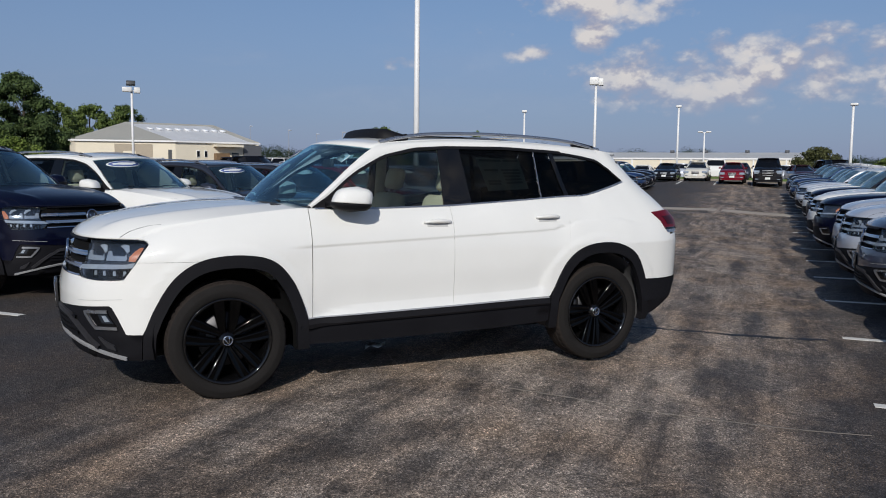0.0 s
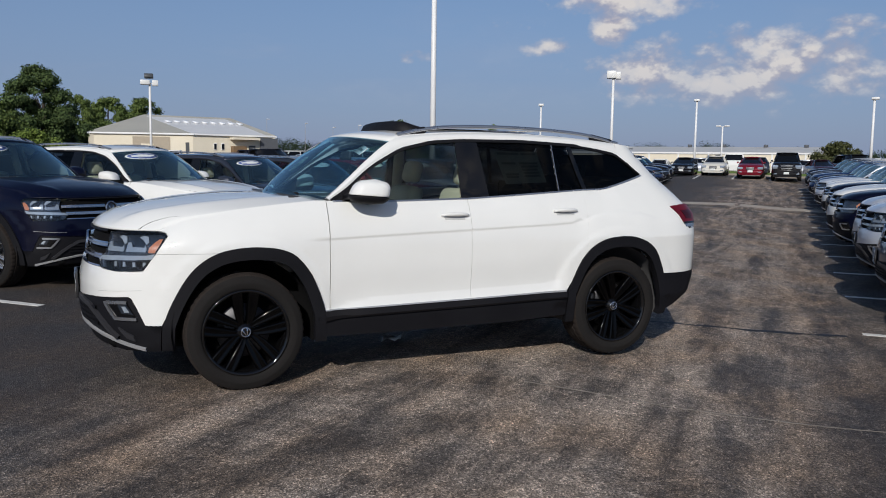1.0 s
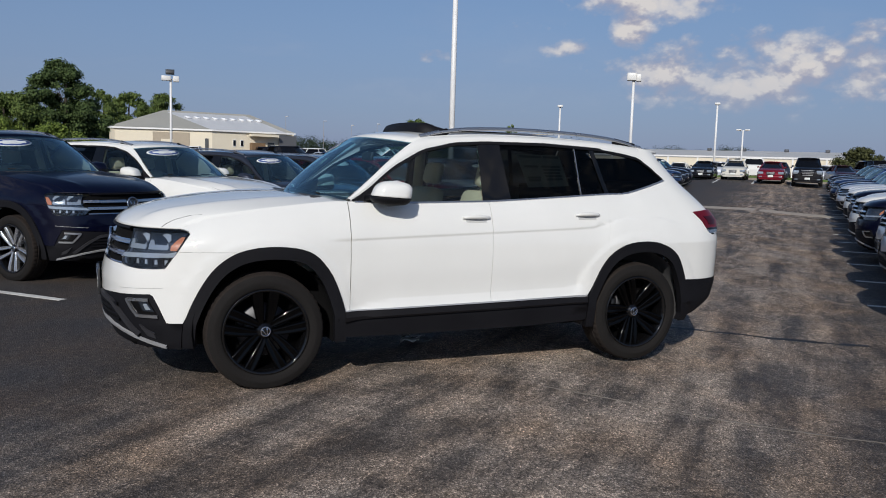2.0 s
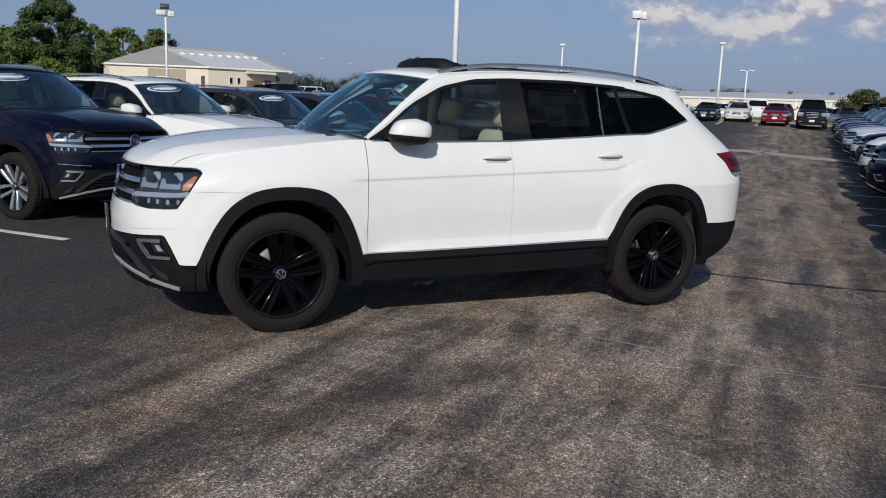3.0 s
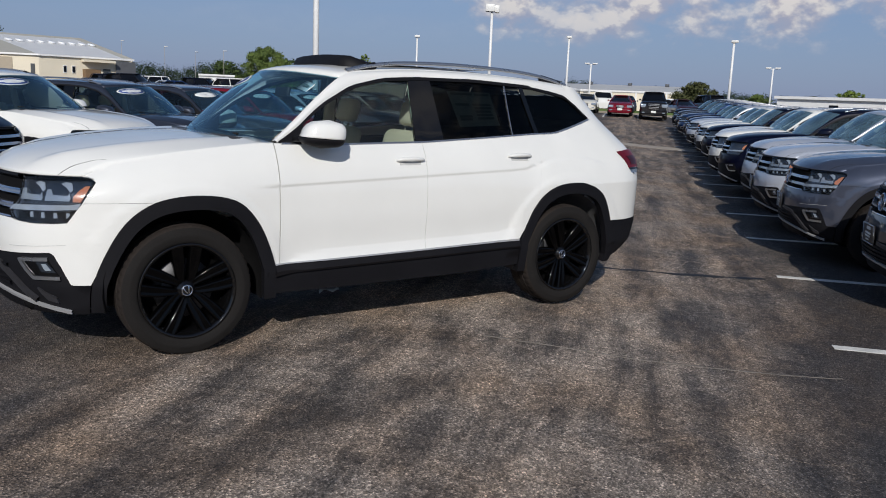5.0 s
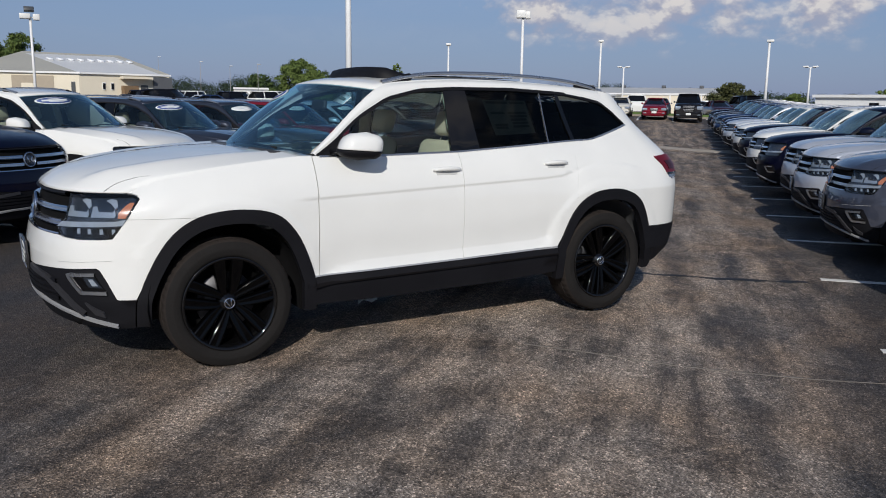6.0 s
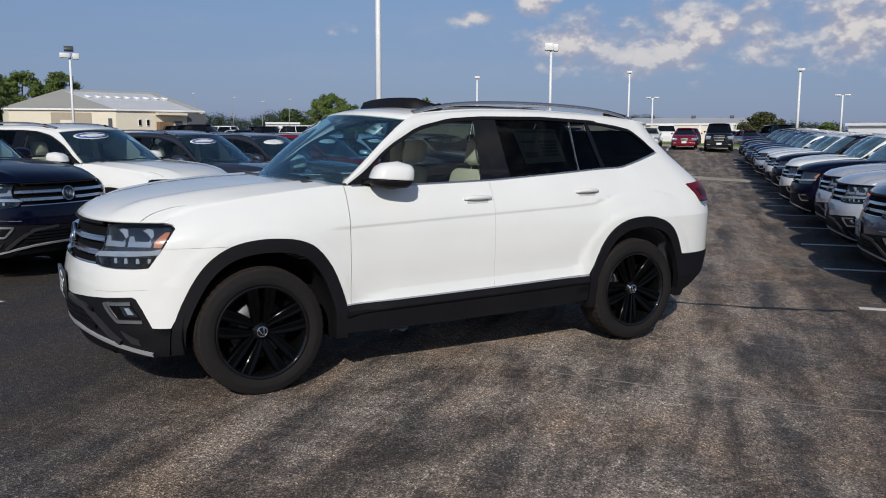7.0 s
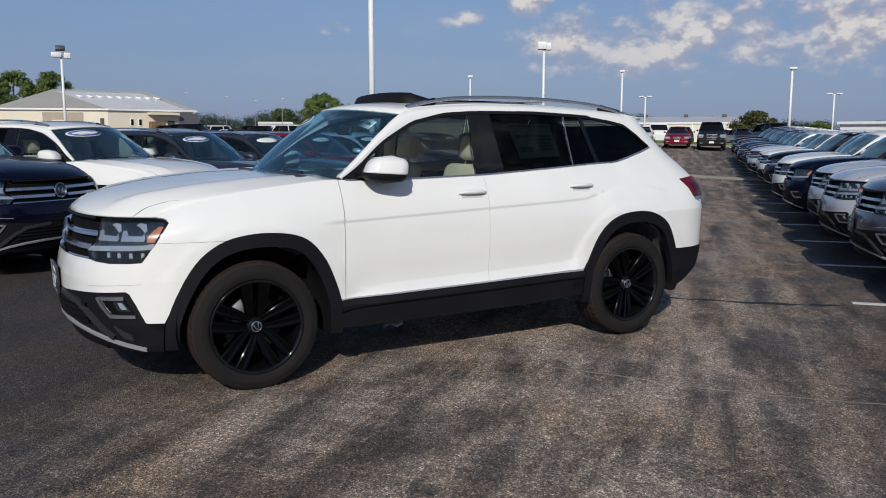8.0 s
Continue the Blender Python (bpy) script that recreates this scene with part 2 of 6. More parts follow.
SHEETP = plain("printed_sheet", (0.42, 0.47, 0.42), 0.8, grain=40, vary=0.2, bump=0.0, wear=14)
PAPERG = plain("paper_print", (0.15, 0.19, 0.17), 0.8, grain=40, vary=0.1, bump=0.0)
STICKB = plain("sticker_blue", (0.05, 0.09, 0.28), 0.4, grain=40, vary=0.1, bump=0.0)
PLATEM = plain("plate_black", (0.02, 0.02, 0.022), 0.4, grain=60, vary=0.1, bump=0.0)

# ---- mesh helpers ----
def thing(name, label, category, group="", kind=""):
    return tagged(new(name), label, category, group, kind)


def mesh_of(name, geo, smooth_shade=True):
    verts, faces = geo[0], geo[1]
    me = bpy.data.meshes.new(name)
    me.from_pydata([tuple(v) for v in verts], [], faces)
    if smooth_shade:
        me.shade_smooth()
    if len(geo) > 2 and geo[2] is not None:
        me.normals_split_custom_set_from_vertices([tuple(n) for n in geo[2]])
    return me


def part(name, geo, mat, parent=None, label="", smooth_shade=True, sharp=None):
    me = geo if isinstance(geo, bpy.types.Mesh) else mesh_of(name, geo, smooth_shade)
    if sharp is None and smooth_shade and len(me.polygons) <= 6:
        sharp = 30
    if sharp is not None:
        me.set_sharp_from_angle(angle=radians(sharp))
    if not me.materials:
        me.materials.append(mat)
    ob = new(name, me)
    ob.material_slots[0].link = "OBJECT"
    ob.material_slots[0].material = mat
    if parent is not None:
        ob.parent = parent
    if mat in (GLASS_F, GLASS_W, GLASS_R):
        ob.visible_shadow = False
    return tagged(ob, label)


def join(*geos):
    verts, faces, normals, has = [], [], [], all(len(g) > 2 and g[2] is not None for g in geos)
    for g in geos:
        k = len(verts)
        verts += list(g[0])
        faces += [tuple(i + k for i in f) for f in g[1]]
        if has:
            normals += list(g[2])
    return (verts, faces, normals) if has else (verts, faces)


def mirror(geo):
    verts = [(v[0], -v[1], v[2]) for v in geo[0]]
    faces = [tuple(reversed(f)) for f in geo[1]]
    if len(geo) > 2 and geo[2] is not None:
        return verts, faces, [(n[0], -n[1], n[2]) for n in geo[2]]
    return verts, faces


def moved(geo, m):
    return [tuple(m @ Vector(v)) for v in geo[0]], list(geo[1])


def box(sx, sy, sz, bevel=0.0, seg=2, at=(0, 0, 0)):
    """A box with rounded edges, its middle at the given point."""
    bm = bmesh.new()
    bmesh.ops.create_cube(bm, size=1.0)
    bmesh.ops.scale(bm, vec=(sx, sy, sz), verts=bm.verts)
    if bevel:
        bmesh.ops.bevel(bm, geom=bm.edges[:], offset=min(bevel, 0.45 * min(sx, sy, sz)), segments=seg, affect="EDGES", profile=0.5)
    bmesh.ops.translate(bm, vec=at, verts=bm.verts)
    bm.verts.index_update()
    out = [tuple(v.co) for v in bm.verts], [tuple(v.index for v in f.verts) for f in bm.faces]
    bm.free()
    return out


def lathe(profile, n=32, cap=False):
    """Profile of (radius, y) turned round the y axis."""
    verts, faces, k = [], [], len(profile)
    for i in range(n):
        c, s = math.cos(2 * math.pi * i / n), math.sin(2 * math.pi * i / n)
        verts += [(r * c, y, r * s) for r, y in profile]
    for i in range(n):
        j = (i + 1) % n
        for q in range(k - 1):
            faces.append((i * k + q, i * k + q + 1, j * k + q + 1, j * k + q))
    if cap:
        faces.append(tuple(i * k for i in range(n)))
        faces.append(tuple(i * k + k - 1 for i in reversed(range(n))))
    return verts, faces


def tube(path, radius, n=8):
    """A round bar along a path; radius a number or one for each point."""
    path = [Vector(p) for p in path]
    rad = radius if isinstance(radius, (list, tuple)) else [radius] * len(path)
    verts, faces = [], []
    for i, p in enumerate(path):
        d = (path[min(i + 1, len(path) - 1)] - path[max(i - 1, 0)]).normalized()
        side = d.cross(Vector((0, 0, 1)) if abs(d.z) < 0.9 else Vector((1, 0, 0))).normalized()
        up = side.cross(d)
        for j in range(n):
            w = 2 * math.pi * j / n
            verts.append(tuple(p + (side * math.cos(w) + up * math.sin(w)) * rad[i]))
    for i in range(len(path) - 1):
        for j in range(n):
            k = (j + 1) % n
            faces.append((i * n + j, i * n + k, (i + 1) * n + k, (i + 1) * n + j))
    faces.append(tuple(reversed(range(n))))
    faces.append(tuple((len(path) - 1) * n + j for j in range(n)))
    return verts, faces


def sheet(rows):
    """A skin over a grid of points."""
    verts = [tuple(p) for row in rows for p in row]
    m = len(rows[0])
    faces = [(i * m + j, i * m + j + 1, (i + 1) * m + j + 1, (i + 1) * m + j) for i in range(len(rows) - 1) for j in range(m - 1)]
    return verts, faces


def thick(geo, depth):
    """Gives a skin thickness along its own normals, with closed edges."""
    me = mesh_of("skin", geo)
    bm = bmesh.new()
    bm.from_mesh(me)
    bmesh.ops.solidify(bm, geom=bm.faces[:], thickness=depth)
    bm.verts.index_update()
    out = [tuple(v.co) for v in bm.verts], [tuple(v.index for v in f.verts) for f in bm.faces]
    bm.free()
    bpy.data.meshes.remove(me)
    return out


def curve_pts(pts, n):
    """Catmull-Rom curve through points of any dimension, n samples for each span."""
    p = [np.array(q, float) for q in pts]
    p = [2 * p[0] - p[1]] + p + [2 * p[-1] - p[-2]]
    out = []
    for i in range(1, len(p) - 2):
        for k in range(n):
            t = k / n
            out.append(0.5 * (2 * p[i] + (p[i + 1] - p[i - 1]) * t + (2 * p[i - 1] - 5 * p[i] + 4 * p[i + 1] - p[i + 2]) * t * t + (3 * p[i] - p[i - 1] - 3 * p[i + 1] + p[i + 2]) * t ** 3))
    return out + [p[-2]]


def resample(pts, n):
    p = np.array(pts, float)
    d = np.concatenate([[0], np.cumsum(np.linalg.norm(np.diff(p, axis=0), axis=1))])
    t = np.linspace(0, d[-1], n)
    return [np.array([np.interp(q, d, p[:, k]) for k in range(p.shape[1])]) for q in t]


# ---- the large SUV's shell: plan curve and heights, front towards -x, in metres ----
PLAN = np.array(curve_pts([(-2.50, 0), (-2.485, .25), (-2.43, .50), (-2.33, .70), (-2.18, .83), (-2.0, .905), (-1.75, .955), (-1.4, .98), (-.9, .985), (0, .985), (.9, .985), (1.5, .98), (1.9, .966), (2.17, .935), (2.36, .848), (2.46, .685), (2.51, .4), (2.53, 0)], 12))
PLAN_S = np.concatenate([[0], np.cumsum(np.linalg.norm(np.diff(PLAN, axis=0), axis=1))])
BELT = np.array([(-2.5, 1.07), (-2.08, 1.075), (-1.9, 1.145), (-1.5, 1.205), (-1.1, 1.25), (-.9, 1.265), (.2, 1.275), (.95, 1.32), (1.4, 1.335), (1.6, 1.375), (2.6, 1.40)])


def belt_z(x):
    return float(np.interp(x, BELT[:, 0], BELT[:, 1]))


def front_in(z):
    return np.interp(z, [.15, .22, .30, .42, .55, .70, .78, .85, .95, 1.05, 1.12, 1.2], [.28, .15, .07, .02, 0, 0, .015, .035, .055, .085, .14, .2])


def rear_in(z):
    return np.interp(z, [.2, .35, .47, .6, .8, 1.0, 1.12, 1.2, 1.5, 1.7, 1.8], [.34, .14, .04, 0, -.01, -.015, -.02, .035, .36, .55, .66])


AX_F, AX_R, HUB_Z, TYRE_R = -1.49, 1.49, .389, .382


def shell(s, z):
    side = -1.0 if s >= 0 else 1.0
    q = abs(s)
    X, Y = np.interp(q, PLAN_S, PLAN[:, 0]), np.interp(q, PLAN_S, PLAN[:, 1])
    wf = min(1, max(0, (-X - 1.2) / 1.3)) ** 1.5
    wr = min(1, max(0, (X - 1.2) / 1.2)) ** 1.3
    zb = belt_z(X)
    drop = np.interp(z, [.15, .25, .32, .45, .54, .62, .8], [.06, .035, .015, -.002, 0, 0, 0])
    drop += .115 * min(1, max(0, (z - .93) / (zb - .93))) ** 2.2 + max(0, z - zb) * .36
    zc = np.interp(X, [-2.2, -.9, .9, 1.05, 1.3], [.975, 1.014, 1.080, 1.09, 1.16])
    ends = smooth((1.32 - X) / .22)
    t = zc - z
    if t > 0:
        drop += .0078 * smooth(t / .020) * (1 - smooth(t / .30)) * ends * smooth((X + 1.12) / .24)
    zl = np.interp(X, [-.90, -.82, -.74, -.64, .165, .8, .95], [.515, .538, .565, .585, .600, .616, .64])
    drop += .017 * (max(0, 1 - (zl - z) / .075) if z < zl else math.exp(-((z - zl) / .15) ** 2)) * min(1, max(0, (1.02 - abs(X)) / .12))
    zh = np.interp(X, [1.0, 1.12, 1.25, 1.42, 1.56, 1.70, 1.80, 1.92, 2.1, 2.4], [1.05, 1.085, 1.135, 1.168, 1.175, 1.168, 1.145, 1.110, 1.10, 1.10])
    haunch = .008 * smooth((zh - z) / .030) * (1 - smooth((zh - z - .06) / .22)) * smooth((X - 1.08) / .22) * (1 - .6 * smooth((X - 1.75) / .2)) * (1 - smooth((X - 2.2) / .15))
    flare = haunch + .014 * (math.exp(-((X + 1.47) / .55) ** 2) + math.exp(-((X - 1.5) / .55) ** 2)) * math.exp(-((z - .92) / .22) ** 2)
    for cx in (AX_F, AX_R):
        r = math.hypot(X - cx, z - .43)
        if z > .45 and r < .75:
            flare += .008 * (1 - smooth((r - .570) / .060))
    nar = 1 - .13 * smooth((X - .6) / 1.4) * min(1, max(0, (z - .95) / .5))
    return np.array([X + front_in(z) * wf - rear_in(z) * wr, side * (Y * (1 - drop / .985) * nar + flare * min(1, Y)), z])


def shell_n(s, z):
    h = .006
    n = np.cross(shell(s + h, z) - shell(s - h, z), shell(s, z + h) - shell(s, z - h))
    return n / np.linalg.norm(n) * (1 if s >= 0 else 1)


def at_x(x, z):
    """The shell's parameter at place x and height z on the flank."""
    X = x
    for _ in range(8):
        X = x - front_in(z) * min(1, max(0, (-X - 1.2) / 1.3)) ** 1.5 + rear_in(z) * min(1, max(0, (X - 1.2) / 1.2)) ** 1.3
        X = min(2.45, max(-2.45, X))
    return float(np.interp(X, PLAN[:, 0], PLAN_S))


FRONT_N = int(np.argmax(PLAN[:, 1] > .9))


def at_y(y):
    """The shell's parameter at distance y from the middle of the front."""
    return float(np.interp(y, PLAN[:FRONT_N, 1], PLAN_S[:FRONT_N]))


def flank(pts):
    return [(at_x(x, z), z) for x, z in pts]


def skin(poly, off=0.0, depth=0.02, gs=.08, gz=.06, both=False, cuts=()):
    """A panel of the shell inside an outline of (s, z), with turned-in edges. both: the outline is a half, mirrored about the middle."""
    if both:
        poly = list(poly) + [(-s, z) for s, z in reversed(poly) if s > 1e-6]
    bm = bmesh.new()
    f = bm.faces.new([bm.verts.new((s, 0, z)) for s, z in poly])
    f.normal_update()
    bmesh.ops.triangulate(bm, faces=[f], ngon_method="EAR_CLIP")
    ss, zs = [p[0] for p in poly], [p[1] for p in poly]
    for axis, lo, hi, g in ((0, min(ss), max(ss), gs), (2, min(zs), max(zs), gz)):
        no = [0, 0, 0]
        no[axis] = 1
        k = math.floor(lo / g) + 1
        while k * g < hi - 1e-4:
            co = [0, 0, 0]
            co[axis] = k * g
            bmesh.ops.bisect_plane(bm, geom=bm.verts[:] + bm.edges[:] + bm.faces[:], dist=1e-5, plane_co=co, plane_no=no)
            k += 1
    for (s0, z0), (s1, z1), steps in cuts:
        d = Vector((s1 - s0, 0, z1 - z0)).normalized()
        for st in steps:
            bmesh.ops.bisect_plane(bm, geom=bm.verts[:] + bm.edges[:] + bm.faces[:], dist=1e-5, plane_co=(s0, 0, z0 + st), plane_no=(-d.z, 0, d.x))
    bm.verts.index_update()
    par = [(v.co.x, v.co.z) for v in bm.verts]
    faces = [tuple(v.index for v in q.verts) for q in bm.faces]
    edges = [tuple(v.index for v in e.verts) + (e.link_faces[0].calc_center_median().copy(),) for e in bm.edges if len(e.link_faces) == 1]
    bm.free()
    pos = [shell(s, z) for s, z in par]
    nor = [shell_n(s, z) for s, z in par]
    verts = [p + n * off for p, n in zip(pos, nor)]
    normals = [n for n in nor]
    want = []
    for q in faces:
        c = np.cross(verts[q[1]] - verts[q[0]], verts[q[2]] - verts[q[0]])
        want.append(q if np.dot(c, nor[q[0]]) >= 0 else tuple(reversed(q)))
    faces = want
    for i, j, mid in edges:
        k = len(verts)
        a, b = verts[i], verts[j]
        c, d = b - nor[j] * depth, a - nor[i] * depth
        n = np.cross(b - a, d - a)
        m = shell(mid.x, mid.z) + shell_n(mid.x, mid.z) * off
        n = n / (np.linalg.norm(n) + 1e-9)
        flip = np.dot(n, m - a) > 0
        verts += [a, b, c, d]
        normals += [-n if flip else n] * 4
        faces.append((k + 3, k + 2, k + 1, k) if flip else (k, k + 1, k + 2, k + 3))
    return [tuple(v) for v in verts], faces, [tuple(n) for n in normals]


def ribbon(pts, width, off, depth=.012, n=40):
    """A narrow strip that follows a line of (s, z) on the shell."""
    p = resample(pts, n)
    up, lo = [], []
    for i, q in enumerate(p):
        d = p[min(i + 1, n - 1)] - p[max(i - 1, 0)]
        d = d / (np.linalg.norm(d) + 1e-9)
        w = np.array([-d[1], d[0]]) * width / 2
        up.append(tuple(q + w))
        lo.append(tuple(q - w))
    rows = []
    for edge, o in ((up, off - depth), (up, off), (lo, off), (lo, off - depth)):
        rows.append([shell(s, z) + shell_n(s, z) * o for s, z in edge])
    g = sheet(rows)
    return g


ARCH_F = [(-2.01, .47), (-1.955, .61), (-1.87, .765), (-1.78, .865), (-1.67, .93), (-1.54, .96), (-1.40, .965), (-1.255, .945), (-1.15, .89), (-1.055, .77), (-.992, .62), (-.955, .50)]
ARCH_R = [(1.005, .54), (1.06, .66), (1.13, .79), (1.22, .885), (1.34, .945), (1.48, .965), (1.62, .958), (1.75, .92), (1.85, .845), (1.92, .72), (1.965, .59), (1.99, .47)]
ARCH_F = [tuple(p) for p in curve_pts(ARCH_F, 3)]
ARCH_R = [tuple(p) for p in curve_pts(ARCH_R, 3)]


def ribbon_poly(line, width):
    """A closed band of (s, z) on one side of a line."""
    p = [np.array(q) for q in line]
    inner = []
    for i, q in enumerate(p):
        d = p[min(i + 1, len(p) - 1)] - p[max(i - 1, 0)]
        d = d / np.linalg.norm(d)
        inner.append(tuple(q + np.array([d[1], -d[0]]) * width))
    return [tuple(q) for q in p] + list(reversed(inner))


def inward(pts, cx, k):
    return [(cx + (x - cx) * k, .40 + (z - .40) * (k if z > .40 else 1)) for x, z in pts]


SPOKE_N = 5


def wheel_parts(car, x, side, rim_mat, n, rich):
    """Tyre, rim, spokes, cap, disc and caliper; side -1 is the near flank (y < 0)."""
    w, R = .128, TYRE_R
    wall_out = [(.275, -.095), (.279, -.110), (.288, -.117), (.300, -.1195), (.318, -.124), (.333, -.1235), (.336, -.1215), (.348, -.1205), (.366, -.110)]
    wall_in = [(.366, .110), (.345, .122), (.315, .124), (.268, .110), (.262, .09)]
    tread = [(.366, -.110), (.3745, -.101), (.3785, -.090)] + [(R - dr - .003 * (abs(y) / .09) ** 2, y) for y, dr in ((-.062, 0), (-.058, .008), (-.052, .008), (-.048, 0), (-.006, 0), (-.003, .008), (.003, .008), (.006, 0), (.048, 0), (.052, .008), (.058, .008), (.062, 0))] + [(.3785, .090), (.3745, .101), (.366, .110)]
    walls = join(lathe(wall_out, n), lathe(wall_in, n))
    crown = lathe(tread, n)
    if rich:
        # blocks cut across the shoulders
        k = len(tread)
        tv = [list(v) for v in crown[0]]
        for i in range(0, n, 3):
            for q, s in ((0, .004), (1, .011), (2, .016), (3, .015), (k - 4, .015), (k - 3, .016), (k - 2, .011), (k - 1, .004)):
                tv[i * k + q][0] *= 1 - s
                tv[i * k + q][2] *= 1 - s
        crown = (tv, crown[1])
    at = Matrix.Translation((x, side * .845, HUB_Z)) @ Matrix.Rotation(radians(-18 if x < 0 else 31), 4, "Y")
    if side > 0:
        at = at @ Matrix.Rotation(math.pi, 4, "Z")
    at = at @ Matrix.Scale(1.045, 4)
    wheel = part("wheel", moved(lathe([(.262, .09), (.250, .08), (.243, .0), (.245, -.07), (.257, -.104), (.267, -.116), (.277, -.118), (.279, -.105)], n), at), GLOSSB if rich else rim_mat, car)
    if rich:
        def flat_foot(g):
            # the tyre rests on a flat foot
            return [(v[0], v[1], max(v[2], .001)) for v in g[0]], g[1]
        tyre = part("tyre", flat_foot(moved(walls, at)), RUBBER, wheel, "black rubber tyre with dusty tread")
        part("tread", flat_foot(moved(crown, at)), TREAD, wheel, "dusty brown tread blocks", sharp=25)
    else:
        part("tyre", moved(join(walls, crown), at), RUBBER, wheel, "black rubber tyre")
    # five pairs of spokes
    sp = []
    for i in range(SPOKE_N):
        for tw in (-1, 1):
            rows, slim = [], (.62 if rim_mat == ALLOY else 1.0)
            for r, y, half, apart in ((.036, -.070, .015, .017), (.07, -.079, .022, .028), (.12, -.089, .029, .037), (.17, -.098, .034, .044), (.22, -.105, .036, .050), (.266, -.109, .038, .054)):
                a0 = 2 * math.pi * i / SPOKE_N + math.asin(apart / r) * tw
                ca, sa, half = math.cos(a0), math.sin(a0), half * slim
                ring = []
                for dt, dy in ((-half, .046), (-half, .012), (-half * .93, .005), (-half * .76, .0), (-half * .58, -.001), (-half * .38, .003), (half * .38, .003), (half * .58, -.001), (half * .76, .0), (half * .93, .005), (half, .012), (half, .046)):
                    ring.append((r * ca - dt * sa, y + dy, r * sa + dt * ca))
                rows.append(ring)
            sp.append(sheet(rows))
    if rich:
        for g in sp:
            part("spoke", moved(g, at), rim_mat, wheel, sharp=85)
    else:
        part("spoke_star", moved(join(lathe([(.0001, -.086), (.05, -.084), (.062, -.06)], 12), lathe([(.0001, .03), (.25, .03), (.25, .06)], 16), *sp), at), rim_mat, wheel)
    if not rich:
        return
    cap = part("centre_cap", moved(lathe([(.0001, -.088), (.026, -.088), (.032, -.085), (.036, -.076), (.052, -.072), (.064, -.03)], 20), at), GLOSSB, wheel, "round wheel cap with a bright badge")
    part("cap_ring", moved(lathe([(.0255, -.0885), (.0265, -.0915), (.0325, -.0915), (.0340, -.0860)], 20), at), CHROME, cap)
    for k in (-1, 1):
        part("cap_bar", moved(box(.007, .004, .044, .001, 1), at @ pose(k * .010, -.0900, 0, 0, 18 * k)), CHROME, cap)
    if rich:
        for i in range(5):
            w0 = 2 * math.pi * (i + .5) / 5
            part("wheel_bolt", moved(lathe([(.0001, -.070), (.010, -.070), (.011, -.05)], 8), at @ Matrix.Translation((.056 * math.cos(w0), 0, .056 * math.sin(w0)))), DARKIN, wheel)
    if rich:
        part("brake_disc", moved(lathe([(.06, -.01), (.172, -.01), (.175, -.004), (.172, .004), (.06, .004)], 32), at), DISC, wheel)
    if rich:
        part("caliper", moved(box(.06, .045, .13, .02, 2, (-.155, -.004, .05)), Matrix.Translation((x, side * .845, HUB_Z)) @ (Matrix.Rotation(math.pi, 4, "Z") if side > 0 else Matrix())), BRAKE, wheel, "cast grey brake caliper")
    if rich:
        part("wheel_back", moved(lathe([(.0001, .03), (.25, .03), (.25, .06)], 20), at), DARKIN, wheel)


def mirror_housing(car, body_mat, side, rich):
    m = Matrix.Translation((-.652, side * 1.005, 1.318))
    def blob(sx, sy, sz, cut_lo, cut_hi):
        rows = []
        for i in range(11):
            w = -1 + 2 * i / 10
            zz = max(cut_lo, min(cut_hi, w))
            row = []
            for j in range(21):
                q = 2 * math.pi * j / 20
                k = (1 - abs(w) ** 3.2) ** .45 if abs(w) < 1 else 0.0
                cx, cy = math.cos(q), math.sin(q)
                front = 1.0 if cx < 0 else .86
                lean = 1 - .16 * (w + 1) / 2
                row.append((sx * k * front * lean * abs(cx) ** .62 * (1 if cx > 0 else -1) + .02 * w, sy * k * lean * abs(cy) ** .62 * (1 if cy > 0 else -1), sz * zz))
            rows.append(row)
        return sheet(rows)
    tilt = m @ Matrix.Rotation(radians(-4 * side), 4, "Y") @ Matrix.Rotation(radians(10 * side), 4, "Z")
    cap = part("wing_mirror", moved(blob(.160, .118, .090, -.30, 1), tilt @ Matrix.Translation((0.02, 0, .012))), body_mat, car)
    part("mirror_foot", moved(blob(.164, .121, .092, -1, -.34), tilt @ Matrix.Translation((0.02, 0, .012))), CLAD, cap, "black lower mirror shell")
    part("mirror_arm", thick(sheet([[(-.80, side * .885, 1.27), (-.66, side * .885, 1.268)], [(-.77, side * .95, 1.285), (-.64, side * .95, 1.28)], [(-.74, side * 1.02, 1.29), (-.62, side * 1.02, 1.285)]]), .035), CLAD, cap)
    if rich:
        part("mirror_glass", moved(box(.006, .15, .09, .02), tilt @ Matrix.Translation((.118, 0, .01))), CHROME, cap)


def seat(car, x, y, w=.50, mat=None, label="beige leather seat"):
    cover = mat or BEIGE
    s = part("seat", moved(box(.50, w, .16, .06, 3), pose(x - .05, y, .70, 0, -8)), cover, car, label)
    part("backrest", moved(box(.15, w, .62, .06, 3), pose(x + .27, y, 1.03, 0, 18)), cover, s)
    part("headrest", moved(box(.10, w * .55, .19, .05, 3), pose(x + .40, y, 1.45, 0, 14)), cover, s)
    part("headrest_post", tube([(x + .36, y - .06, 1.30), (x + .39, y - .06, 1.40)], .008, 6), CHROME, s)
    part("headrest_post", tube([(x + .36, y + .06, 1.30), (x + .39, y + .06, 1.40)], .008, 6), CHROME, s)


